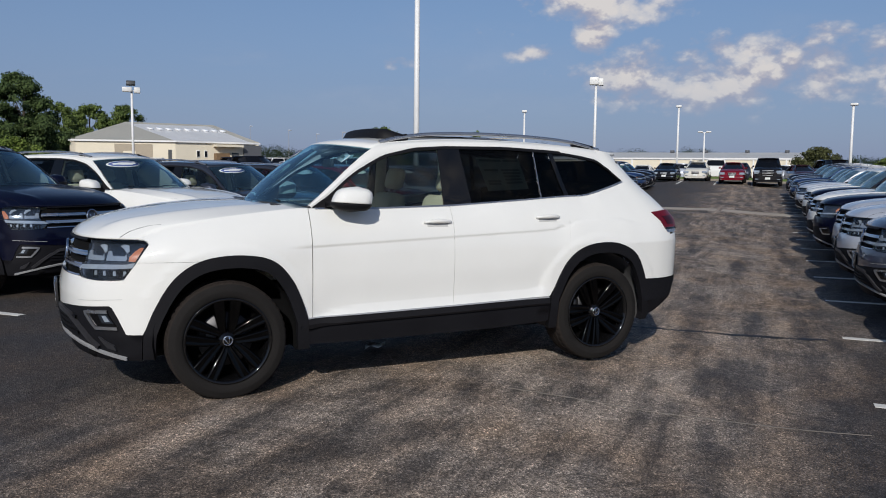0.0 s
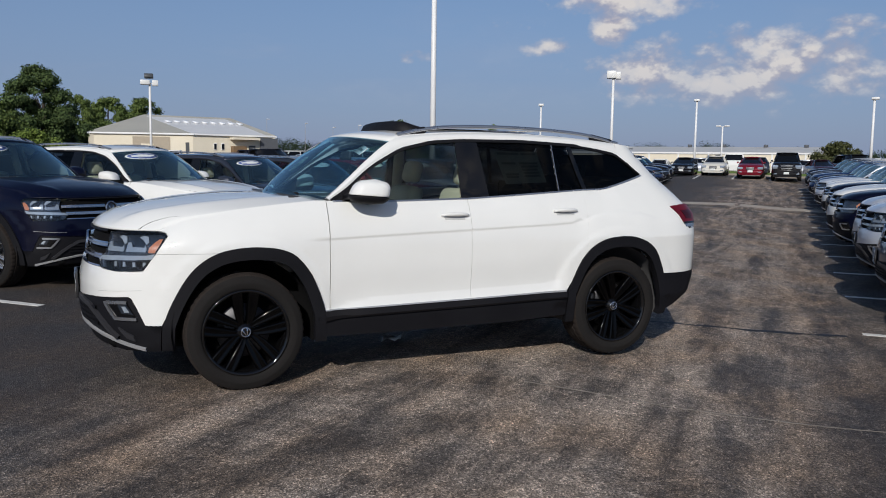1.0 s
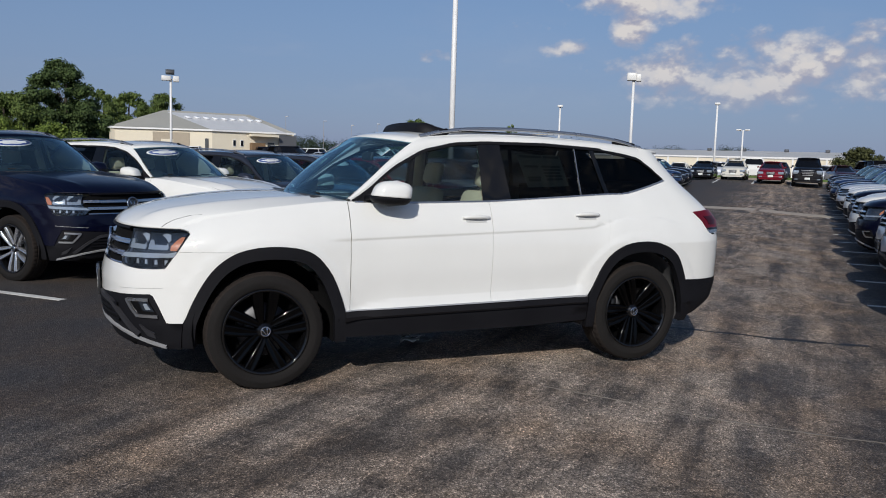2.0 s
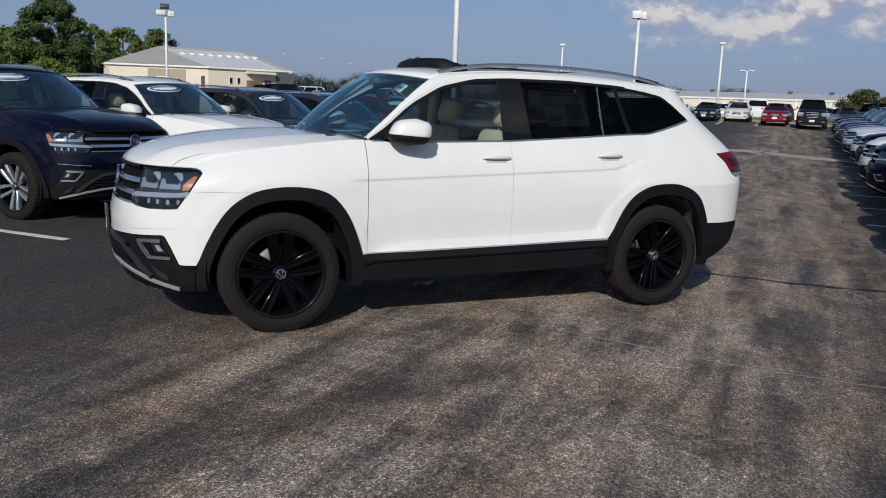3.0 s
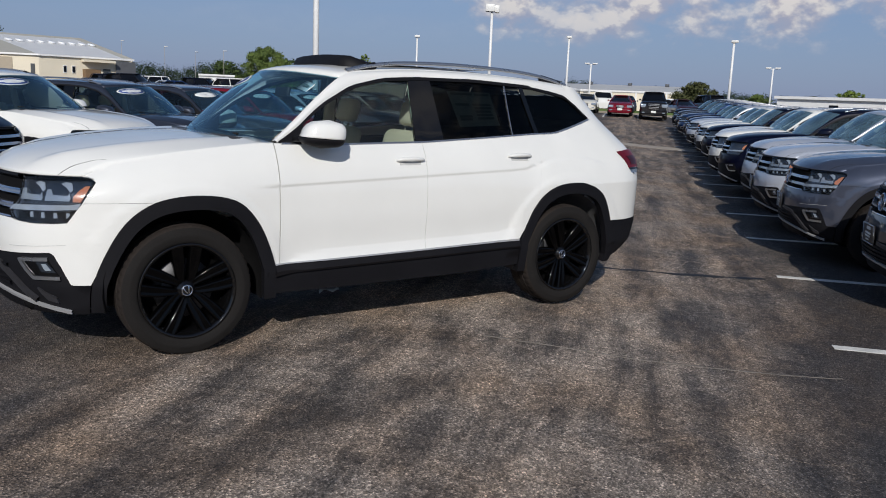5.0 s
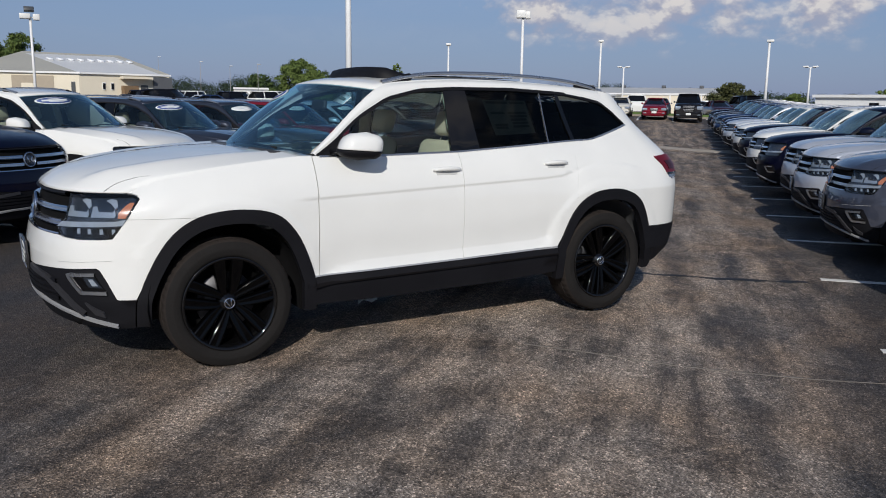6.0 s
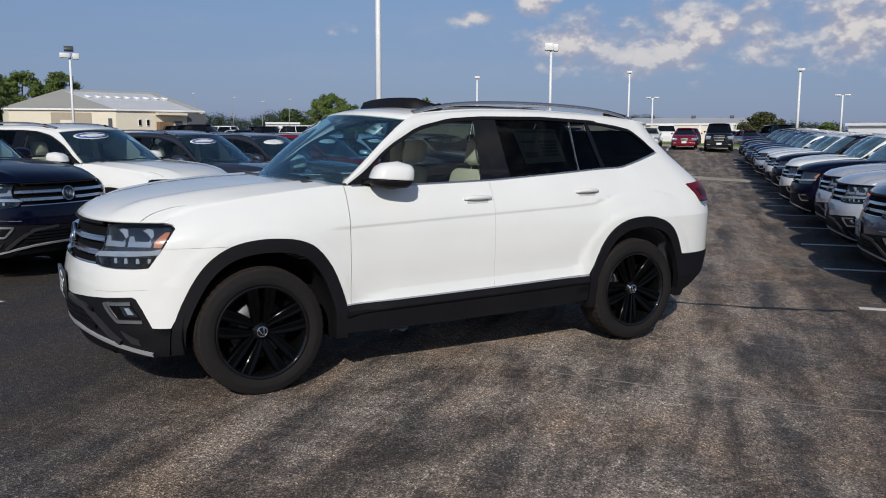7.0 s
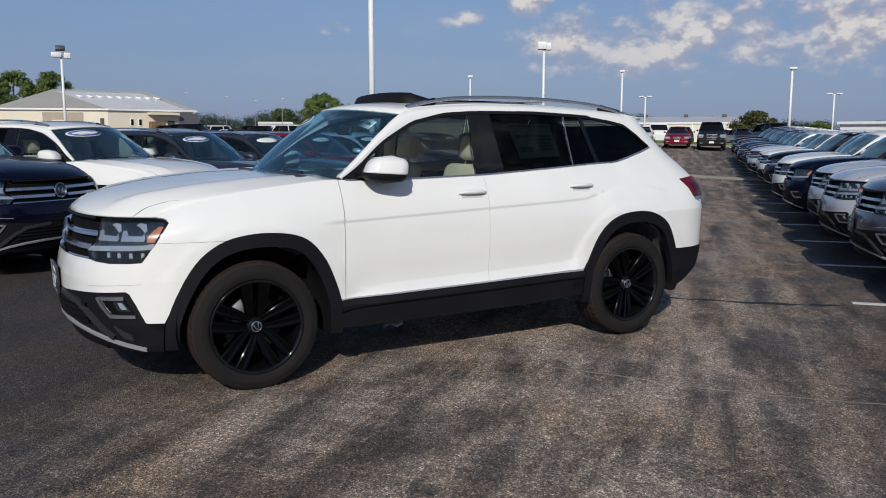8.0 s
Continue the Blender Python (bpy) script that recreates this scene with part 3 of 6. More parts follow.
def build_suv(body_mat, rim_mat, label, rich=True, group=""):
    """A three-row SUV. rich: the full set of parts, with its cabin."""
    car = thing("suv", label, "car", group)
    gs, gz = (.07, .05) if rich else (.17, .11)
    n_w = 150 if rich else 28
    G, T = .0060, .0014

    def pair(name, poly, mat, off=0.0, depth=.02, parent=None, label="", g=1.0, cuts=()):
        made = []
        geo = skin(poly, off, depth, gs * g, gz * g, cuts=cuts if rich else ())
        for side in (0, 1):
            made.append(part(name, mirror(geo) if side else geo, mat, parent[side] if isinstance(parent, list) else (parent or car), label))
        return made

    # front wings
    top_line = [(x, belt_z(x) - .001) for x in np.linspace(-.922, -2.07, 14)]
    meet = next(p for p in ARCH_F if p[0] > -1.70)
    wing = [(-.922, .515)] + list(reversed([p for p in ARCH_F if p[0] > -1.70])) + [(-1.93, .928)]
    wing = flank(wing) + [(1.053, .928), (1.085, .985), (1.121, 1.040), (1.108, 1.060), (1.049, 1.068)] + flank(list(reversed(top_line))[1:])
    pair("front_wing", wing, body_mat, g=.5 if rich else 1, cuts=[((at_x(-2.1, 1), .963), (at_x(-.9, 1), 1.0), (.004, 0, -.010, -.022))])
    # doors
    f_door = [(-.922 + G, .515), (.165 - T, .535), (.17 - T, 1.268), (-.79, 1.255), (-.88, 1.262), (-.922 + G, 1.262)]
    za = float(np.interp(1.178, [p[0] for p in ARCH_R], [p[1] for p in ARCH_R]))
    r_door = [(.165 + T, .535)] + [(1.0, .555)] + [p for p in ARCH_R if p[0] < 1.17][2:] + [(1.178, za), (1.178, .97), (1.203, 1.10), (1.218, 1.325), (.95, 1.315), (.17 + T, 1.270)]
    swage = [((at_x(-.9, 1), 1.014), (at_x(.9, 1), 1.080), (.004, 0, -.008, -.016, -.024)), ((at_x(-.64, .5), .585), (at_x(.8, .5), .616), (.04, .02, .006, .002, 0, -.002, -.006, -.03, -.055))]
    doors_f = pair("front_door", flank(f_door), body_mat, cuts=swage)
    doors_r = pair("rear_door", flank(r_door), body_mat, g=.5 if rich else 1, cuts=swage)
    # rear quarter with the pillar behind the side window
    arch_up = [(1.1786, za)] + [p for p in ARCH_R if p[0] > 1.185 and not (p[0] > 1.9 and p[1] < .64)]
    quarter = [(1.1786, .97)] + arch_up + [(1.955, .645), (2.10, .64), (2.22, .64)]
    quarter = flank(quarter) + [(PLAN_S[-1] - .35, .655), (PLAN_S[-1] - .35, 1.005)]
    quarter += flank([(2.40, 1.01), (2.275, 1.008), (2.11, 1.195), (2.30, 1.210)]) + flank([(2.16, 1.42), (1.99, 1.60), (1.885, 1.69), (1.66, 1.712)])
    quarter += flank([(1.645, 1.625), (1.76, 1.545), (1.87, 1.452), (1.62, 1.385), (1.43, 1.342), (1.2186, 1.335), (1.2036, 1.10)])
    pair("rear_quarter", quarter, body_mat, g=.45 if rich else 1)
    # nose: painted bumper skin round the front
    low_edge = [(0, .605), (.30, .610), (.45, .622), (.70, .636), (.892, .648), (.914, .636), (.956, .562), (.994, .466), (1.01, .462)]
    nose = low_edge + flank([(-2.02, .463)]) + flank([p for p in ARCH_F if p[0] <= -1.70][1:] + [(meet[0] - .002, meet[1] - .002)])
    nose += flank([(-1.93, .9265)]) + [(1.049, .9265), (.980, .816), (.90, .810), (.775, .808), (.644, .816), (.60, .824), (.41, .824), (0, .824)]
    part("front_bumper", skin(nose, 0, .02, gs, gz, both=True), body_mat, car)
    if rich:
        for k in (0, 1):
            # thin grey strip, the shade of a crease put into its colour
            g = ribbon([(.62, .672), (.795, .682), (.985, .693)], .0028, .0008, .002, 20)
            part("bumper_crease_shade", mirror(g) if k else g, SHADE_GREY, car, "fine grey line painted as the shade of a crease")
    # rear bumper and tailgate
    rl = PLAN_S[-1]
    part("tailgate", moved(join(skin([(rl - .345, .655), (rl, .655), (rl, 1.65), (rl - .36, 1.62), (rl - .345, 1.06)], 0, .02, gs * 1.5, gz * 1.5), mirror(skin([(rl - .345, .655), (rl, .655), (rl, 1.65), (rl - .36, 1.62), (rl - .345, 1.06)], 0, .02, gs * 1.5, gz * 1.5)))[:2], Matrix()), body_mat, car)
    low_r = flank([(1.995, .33), (1.99, .47), (1.965, .60), (1.955, .642), (2.22, .637)]) + [(rl - .30, .65), (rl, .65), (rl, .53), (rl - .3, .52)] + flank([(2.36, .49), (2.22, .42), (2.10, .36)])
    pair("rear_lower_bumper", low_r, CLAD, .004)
    # bonnet
    us = np.concatenate([[0, .012, .03, .06, .1], np.linspace(.16, 1, 14 if rich else 7)])
    vs = np.linspace(-1, 1, 57 if rich else 13)

    def bonnet_at(u, v):
        ex = -2.085 + (-.915 + 2.085) * u
        ez = belt_z(ex) + .001
        ey = abs(shell(at_x(ex, ez), ez)[1]) - .004
        cz = np.interp(u, [0, .012, .03, .06, .1, .2, .4, .7, 1], [1.072, 1.092, 1.112, 1.138, 1.163, 1.200, 1.245, 1.283, 1.292])
        lip = shell(at_y(.885 * abs(v)), 1.07)
        bx = -1.14 + .225 * abs(v) ** 2
        w = abs(v)
        edge = .70 + .06 * u
        fall = .30 * (w / edge) ** 2 if w < edge else .30 + .70 * ((w - edge) / (1 - edge)) ** 1.2
        z = cz + (ez - cz) * fall
        d = w - edge
        z += (.016 * math.exp(-(d / .05) ** 2) if d < 0 else .016 * math.exp(-(d / .12) ** 2)) * min(1, u / .15) * (1 - .4 * u)
        lx = lip[0] - .004
        ly = abs(lip[1]) * (1 if v > 0 else -1)
        k = min(1, u / .35)
        k = k * k * (3 - 2 * k)
        return lx + (bx - lx) * u, ly * (1 - k) + v * ey * k, z
    hood = part("bonnet", thick(sheet([[bonnet_at(u, v) for v in vs] for u in us]), -.018), body_mat, car)
    for sg in (-1, 1) if rich else ():
        gap = curve_pts([(0.0, .925), (.04, .915), (.09, .91), (.15, .925), (.20, .942)], 4)
        part("panel_gap", tube([np.array(bonnet_at(u, sg * v)) + (0, 0, .0005) for u, v in gap], [.0018] * 8 + [.0013] * 5 + [.0006] * (len(gap) - 13), 6), CLAD, hood)
    # windscreen and its frame, roof
    inner = [(-.918, .842, 1.273), (-.738, .800, 1.42), (-.568, .745, 1.56), (-.375, .690, 1.694), (-.20, .668, 1.736), (.25, .656, 1.765), (.75, .650, 1.767), (1.25, .636, 1.748), (1.66, .612, 1.716), (1.885, .592, 1.69)]
    ws_edge = resample(curve_pts(inner[:4], 10), 12)
    rows = []
    for i, e in enumerate(ws_edge):
        u = i / 11
        cx, cz = -1.15 + (.55) * u - .03 * math.sin(math.pi * u), 1.285 + .445 * u + .02 * math.sin(math.pi * u)
        rows.append([(cx + (e[0] - cx) * abs(v) ** 2.2, v * (e[1] - .02), cz + (e[2] - cz) * abs(v) ** 2.2) for v in np.linspace(-1, 1, 17)])
    def on_screen(u, v, out):
        i = min(10, int(u * 11))
        e = ws_edge[i] + (ws_edge[i + 1] - ws_edge[i]) * (u * 11 - i)
        cx, cz = -1.15 + .55 * u - .03 * math.sin(math.pi * u), 1.285 + .445 * u + .02 * math.sin(math.pi * u)
        w = abs(v) ** 2.2
        return (cx + (e[0] - cx) * w - .62 * out, v * (e[1] - .02), cz + (e[2] - cz) * w + .78 * out)
    oval = [[on_screen(.79 + .115 * r * math.sin(q), .50 + .36 * r * math.cos(q), .005) for q in np.linspace(0, 2 * math.pi, 25)] for r in (.02, .5, 1.0)]
    stick = part("window_sticker", thick(sheet(oval), .002), PAPER, car, "oval blue and white dealer sticker on the glass")
    if rich:
        inner_oval = [[on_screen(.79 + .095 * r * math.sin(q), .50 + .325 * r * math.cos(q), .008) for q in np.linspace(0, 2 * math.pi, 25)] for r in (.02, .5, 1.0)]
        field = part("sticker_field", thick(sheet(inner_oval), .001), STICKB, stick, "blue oval field")
        for uu, wid, hh in ((.835, .12, .010), (.79, .25, .026), (.745, .15, .010)):
            part("sticker_print", sheet([[on_screen(uu + d, .50 + wid * t, .011) for t in np.linspace(-1, 1, 9)] for d in (-hh, hh)]), PAPER, field, "row of unreadable pale print")
    part("windscreen", (lambda g: (g[0], [tuple(reversed(f)) for f in g[1]]))(sheet(rows)), GLASS_W, car, "tinted windscreen glass")
    # wiper cowl
    part("cowl", sheet([[(p[0] - .10, p[1] * 1.03, p[2] - .012) for p in rows[0]], [(p[0] + .02, p[1] * 1.02, p[2] - .008) for p in rows[0]]]), CLAD, car, "black wiper cowl")
    if rich:
        for y0, y1 in ((-.55, .02), (.05, .62)):
            part("wiper", tube([(-1.13 + .2 * (y0 / .8) ** 2, y0, 1.300), (-1.11 + .2 * (y1 / .8) ** 2, y1, 1.318)], .008, 6), CLAD, car)
    roof_edge = resample(curve_pts(inner[3:], 10), 26 if rich else 12)
    rows = []
    for i, e in enumerate(roof_edge):
        u = i / (len(roof_edge) - 1)
        cx = -.60 + (1.95 + .60) * u
        cz = e[2] + .042 - .030 * u ** 3
        rows.append([(cx + (e[0] - cx) * abs(v) ** 2.2, v * e[1], cz + (e[2] - cz) * abs(v) ** 2.4) for v in np.linspace(-1, 1, 19 if rich else 9)])
    part("roof", thick(sheet(rows), -.02), body_mat, car)
    outer = [(-.895, 1.264), (-.755, 1.352), (-.565, 1.498), (-.32, 1.630), (-.06, 1.690), (.2, 1.707), (.7, 1.712), (1.22, 1.690), (1.50, 1.655), (1.645, 1.625)]
    o3 = [shell(at_x(x, z), z) * np.array([1, -1, 1]) for x, z in outer]
    inn = curve_pts([inner[0], inner[1], inner[2], inner[3], inner[4], inner[5], inner[6], inner[7], (1.48, .624, 1.733), inner[8]], 6)
    out = curve_pts(o3, 6)
    rows = []
    for j in range(7):
        t = j / 6
        bul = .014 * math.sin(math.pi * t)
        rows.append([(a[0] + (b[0] - a[0]) * t, a[1] + (b[1] - a[1]) * t + bul, a[2] + (b[2] - a[2]) * t + bul * .7) for a, b in zip(inn, out)])
    frame_geo = sheet(rows)
    part("roof_side", frame_geo, body_mat, car)
    part("roof_side", mirror(frame_geo), body_mat, car)
    # side glass and pillars
    def pane(name, pts, mat, off, label="", g=1.5):
        return pair(name, flank(pts), mat, off, .006, None, label, g)
    pane("front_window", [(-.70, 1.258), (-.70, 1.385), (-.555, 1.493), (-.31, 1.622), (-.06, 1.682), (.135, 1.698), (.125, 1.275), (-.40, 1.262)], GLASS_F, -.012, "clear front side window")
    pane("mirror_sail", [(-.892, 1.262), (-.70, 1.256), (-.70, 1.388), (-.755, 1.346)], CLAD, -.004, "black mirror sail panel")
    pane("pillar", [(.125, 1.275), (.36, 1.285), (.315, 1.702), (.135, 1.702)], GLOSSB, -.002, "gloss black door pillar")
    pane("rear_window", [(.36, 1.288), (.985, 1.325), (.977, 1.705), (.315, 1.703)], GLASS_D, -.010, "dark tinted rear side window")
    pane("vent_window", [(1.0, 1.327), (1.225, 1.338), (1.125, 1.696), (.991, 1.705)], GLASS_D, -.010)
    pane("rear_pillar", [(1.225, 1.338), (1.268, 1.340), (1.168, 1.694), (1.125, 1.696)], GLOSSB, -.002)
    pane("quarter_window", [(1.268, 1.338), (1.43, 1.340), (1.62, 1.384), (1.875, 1.451), (1.762, 1.547), (1.645, 1.624), (1.40, 1.667), (1.168, 1.692)], GLASS_D, -.010, "dark tinted rear quarter window")
    pane("division_bar", [(.988, 1.325), (.995, 1.326), (.988, 1.704), (.981, 1.704)], SATIN, -.003)
    # window surround: black line above, bright line below
    trim = ribbon(flank([(-.87, 1.258), (-.40, 1.256), (.2, 1.270), (.95, 1.316), (1.22, 1.332), (1.42, 1.336), (1.62, 1.381), (1.88, 1.450)]), .011, .006, .014, 44)
    black = ribbon(flank([(-.885, 1.268), (-.75, 1.354), (-.56, 1.499), (-.315, 1.630), (-.06, 1.689), (.2, 1.706), (.7, 1.710), (1.22, 1.688), (1.64, 1.622), (1.76, 1.545), (1.875, 1.456)]), .022, .002, .014, 50)
    for g, nm, mt in ((trim, "belt_trim", SATIN), (black, "window_seal", CLAD)):
        part(nm, g, mt, car, sharp=40)
        part(nm, mirror(g), mt, car, sharp=40)
    # cladding: arches and sills
    for arch, cx in ((ARCH_F, AX_F), (ARCH_R, AX_R)):
        lowl, lowr = (arch[0][0] - .005, .30), (arch[-1][0] + .01, .30)
        ring = [lowl] + list(arch) + [lowr] + list(reversed(inward([lowl] + list(arch) + [lowr], cx, .855)))
        pair("arch_trim", flank(ring), CLAD, .016, .05, None, "black plastic wheel arch trim", .8)
    sill = [(-.985, .33), (-.975, .50), (-.922, .510), (.165, .530), (1.0, .550), (.99, .36), (.5, .335), (-.5, .325)]
    sills = pair("sill", flank(sill), CLAD, .012, .08)
    if rich:
        for k, s in enumerate(sills):
            line = [(x, float(np.interp(x, [-.96, .165, .99], [.506, .526, .545]))) for x in np.linspace(-.96, .985, 30)]
            led = []
            for dz, o in ((.002, .010), (-.006, .024), (-.040, .036), (-.052, .030), (-.056, .006)):
                led.append([shell(at_x(x, z + dz), z + dz) + shell_n(at_x(x, z + dz), z + dz) * o for x, z in line])
            g = sheet(led)
            bright = ribbon([(at_x(x, z + .004), z + .004) for x, z in line], .009, .020, .022, 40)
            part("sill_trim", mirror(bright) if k else bright, SKID, s, "thin bright strip along the sill", sharp=40)
            part("sill_ledge", mirror(g) if k else g, SILLM, s, "ledge along the black sill", sharp=35)
    # wheel wells and underside
    for cx in (AX_F, AX_R):
        for side in (-1, 1):
            arc = [(cx + .478 * math.cos(w), .41 + .478 * math.sin(w)) for w in np.linspace(-.25, math.pi + .25, 18)]
            part("wheel_well", sheet([[(x, side * .945, z) for x, z in arc], [(x, side * .62, z) for x, z in arc], [(cx + (x - cx) * .05, side * .61, .41 + (z - .41) * .05) for x, z in arc]]), LINER if cx > 0 else DARKIN, car)
    part("underbody", join(box(2.0, 1.70, .12, .03, 1, (0, 0, .37)), box(4.5, 1.15, .20, .03, 1, (0, 0, .34)), box(.34, 1.35, .08, .03, 1, (-2.16, 0, .33)), box(.36, 1.4, .12, .03, 1, (2.12, 0, .46))), DARKIN, car)
    # front end
    part("lower_grille", skin([(0, .31), (at_y(.45), .30), (at_y(.70), .282)] + flank([(-2.12, .280), (-2.02, .28), (-2.018, .458)]) + [(s - .003, z - .005) if s > .9 else (s, z - .005) for s, z in reversed(low_edge) if s < 1.0], -.004, .03, gs, gz, both=True), CLAD, car, "black lower bumper and grille")
    part("grille", skin([(0, .828), (.41, .828), (.60, .828), (.598, .86), (.66, .93), (.676, 1.056), (0, 1.066)], -.035, .02, gs, gz, both=True), DARKIN, car, "black grille with two bright bars")
    for zz, y1 in ((.893, .60), (.974, .645)):
        line = [(s, zz + .004 * s) for s in np.linspace(.090, y1, 12)]
        g = ribbon(line, .031, -.004, .03, 16)
        edges = [ribbon([(s, z + dz) for s, z in line], w, -.001, .02, 16) for dz, w in ((.010, .011), (-.012, .006))] if rich else ()
        for k in (0, 1):
            bar = part("grille_bar", mirror(g) if k else g, SATIN if rich else CHROME, car, sharp=40)
            for e in edges:
                part("bar_edge", mirror(e) if k else e, CHROME, bar, "bright polished edge", sharp=40)
    for zl, w in ((.832, .010), (1.060, .012)) if rich else ():
        g = ribbon([(0, zl), (.30, zl), (.60, zl)], w, .002, .02, 20)
        part("grille_frame", join(g, mirror(g)), CHROME if zl < 1 else CLAD, car, sharp=40)
    logo = Matrix.Translation((-2.438, 0, .938)) @ Matrix.Rotation(radians(6), 4, "Y") @ Matrix.Rotation(radians(-90), 4, "Z")
    badge = part("badge", moved(lathe([(.078, .02), (.088, .0), (.082, -.008), (.074, -.008), (.070, 0.0), (.070, .012)], 28), logo), CHROME, car, "round chrome badge ring")
    if rich:
        part("badge_plate", moved(lathe([(.0001, .002), (.071, .002), (.071, .02)], 24), logo), LAMPIN, badge)
    for k in (-1, 1) if rich else ():
        part("badge_bar", moved(join(box(.014, .008, .075, .002, 1), ), logo @ pose(k * .022, -.002, .0, 0, 20 * k)), CHROME, badge)
    head = [(.672, 1.054), (.88, 1.060), (1.077, 1.064), (1.105, 1.056), (1.117, 1.040), (1.048, .918), (.976, .820), (.90, .814), (.775, .812), (.644, .820), (.596, .86), (.657, .925)]
    heads = pair("headlight", head, LAMPIN, -.010, .03, None, "clear headlight with an amber side marker", .5)
    pair("lamp_rim", ribbon_poly([(.668, 1.052), (.88, 1.058), (1.077, 1.062), (1.104, 1.054), (1.114, 1.038), (1.046, .918), (.974, .822), (.90, .817), (.775, .815), (.646, .823)], .010), GLOSSB, .003, .014, heads)
    pair("lamp_divider", [(.575, .872), (.62, .904), (.80, .913), (.986, .917), (1.047, .928), (1.030, .893), (.896, .885), (.74, .880)], LENS, .004, .014, heads, "bright divider strip")
    pair("amber_marker", [(.998, .934), (1.000, .966), (1.034, 1.000), (1.066, 1.022), (1.098, 1.022), (1.048, .934)], AMBER, -.002, .01, heads, "amber side reflector")
    if rich:
        pair("lamp_base", [(.665, .834), (.652, .868), (.80, .874), (.985, .880), (1.018, .884), (.970, .828), (.80, .824)], GLOSSB, -.006, .01, heads)
        for s0, s1 in ((.668, .825), (.838, .988)):
            pair("light_guide", [(s0, .938), (s0 + .008, .996), (s0 + .034, 1.000), (s0 + .046, .970), (s1 - .018, .968), (s1 - .010, .984), (s1, .952), (s1 - .008, .938)], GUIDE, .002, .01, heads)
            pair("projector_lens", [(s0 + .052, .980), (s0 + .044, 1.036), (s1 - .030, 1.034), (s1 - .022, .980)], EYE, -.005, .01, heads)
            pair("light_blade", [(s1 - .030, 1.012), (s1 - .060, 1.030), (s1 - .030, 1.040), (s1 + .004, 1.034), (s1 + .010, 1.000), (s1 - .006, .985)], LENS, 0, .01, heads)
        for s0 in (.755, .826, .900, .972):
            pair("lamp_block", [(s0, .842), (s0 - .004, .872), (s0 + .014, .873), (s0 + .022, .843)], LENS, -.002, .01, heads)
    # fog lamp surround and lower chrome
    fogs = pair("fog_lamp", [(.728, .598), (.884, .602), (.938, .516), (.800, .514)], GLOSSB, .004, .02, None, "fog lamp in a bright bracket")
    if rich:
        pair("fog_lens", [(.815, .592), (.876, .594), (.926, .535), (.845, .537)], EYE, .007, .01, fogs)
        pair("fog_bulb", [(.846, .584), (.872, .586), (.902, .548), (.868, .546)], LENS, .010, .006, fogs)
    g = ribbon([(.884, .611), (.706, .603), (.790, .503), (.944, .504)], .020, .012, .02, 40)
    for k, f in enumerate(fogs):
        part("fog_bracket", mirror(g) if k else g, SATIN, f, "bright fog lamp bracket", sharp=40)
    g = ribbon([(0, .420), (.30, .412), (.50, .396), (.66, .370), (.78, .342), (.88, .318), (.96, .300)], .017, .012, .03, 40)
    part("lower_trim", join(g, mirror(g)), SKID, car, "bright lower bumper strip", sharp=40)
    for k in (0, 1) if rich else ():
        g = ribbon([(.22, .592), (.50, .566), (.60, .51), (.67, .46), (.775, .372)], .030, .016, .04, 24)
        part("bumper_blade", mirror(g) if k else g, BLADE, car, sharp=40)
    for zz in (.45, .485, .52, .555) if rich else ():
        g = ribbon([(0, zz), (at_y(.3), zz), (at_y(.58), zz)], .018, .010, .03, 14)
        part("intake_slat", join(g, mirror(g)), CLAD, car, sharp=40)
    if rich:
        pair("bumper_winglet", [(.80, .445), (.846, .372), (.905, .356), (.900, .388), (.858, .408)], BLADE, .010, .02, None, "grey winglet on the bumper corner", .6)
        lens = pair("lamp_cover", head, GLASS_C, .008, .004, heads, "clear lamp cover", .4)
        for o in lens:
            o.visible_shadow = False
    # tail lamps
    tail = flank([(2.085, 1.194), (2.25, 1.206), (2.36, 1.202)]) + [(rl - .36, 1.19), (rl - .36, 1.065)] + flank([(2.36, 1.062), (2.205, 1.060)])
    tails = pair("tail_lamp", tail, TAILRED, .008, .03, None, "dark red tail lamp", .7)
    if rich:
        pair("tail_lamp_strip", flank([(2.214, 1.046), (2.236, 1.022), (2.40, 1.022), (2.40, 1.046)]), SATIN, .004, .02, tails, "bright strip under the lamp", .7)
        pair("tail_lamp_core", flank([(2.195, 1.155), (2.33, 1.158), (2.33, 1.088), (2.24, 1.088)]), TAILDK, .011, .01, tails, "darker red lamp core", .7)
        pair("tail_lamp_base", flank([(2.204, 1.064), (2.213, 1.048), (2.40, 1.048), (2.40, 1.064)]), GLOSSB, .010, .02, tails, "", .7)
    # handles, mirrors, rails
    for k, (x0, x1, z, drs) in enumerate(((-.072, .148, 1.150, doors_f), (.886, 1.106, 1.170, doors_r))):
        for i, d in enumerate(drs):
            pts = []
            for t in np.linspace(0, 1, 9):
                q = shell(at_x(x0 + (x1 - x0) * t, z), z) + shell_n(at_x(x0 + (x1 - x0) * t, z), z) * (.006 + .024 * math.sin(math.pi * min(1, max(0, t))) ** .5)
                pts.append(q)
            g = tube(pts, [.007 + .0095 * math.sin(math.pi * (.08 + .84 * t)) for t in np.linspace(0, 1, 9)], 10)
            part("door_handle", mirror(g) if i else g, body_mat, d)
            if rich:
                # flat patch on the door, its grey painted as the handle recess's shade
                shade_patch = skin(flank([(x0 + .03, z - .030), (x1 - .03, z - .030), (x1 - .02, z + .012), (x0 + .02, z + .012)]), .002, .003, .2, .2)
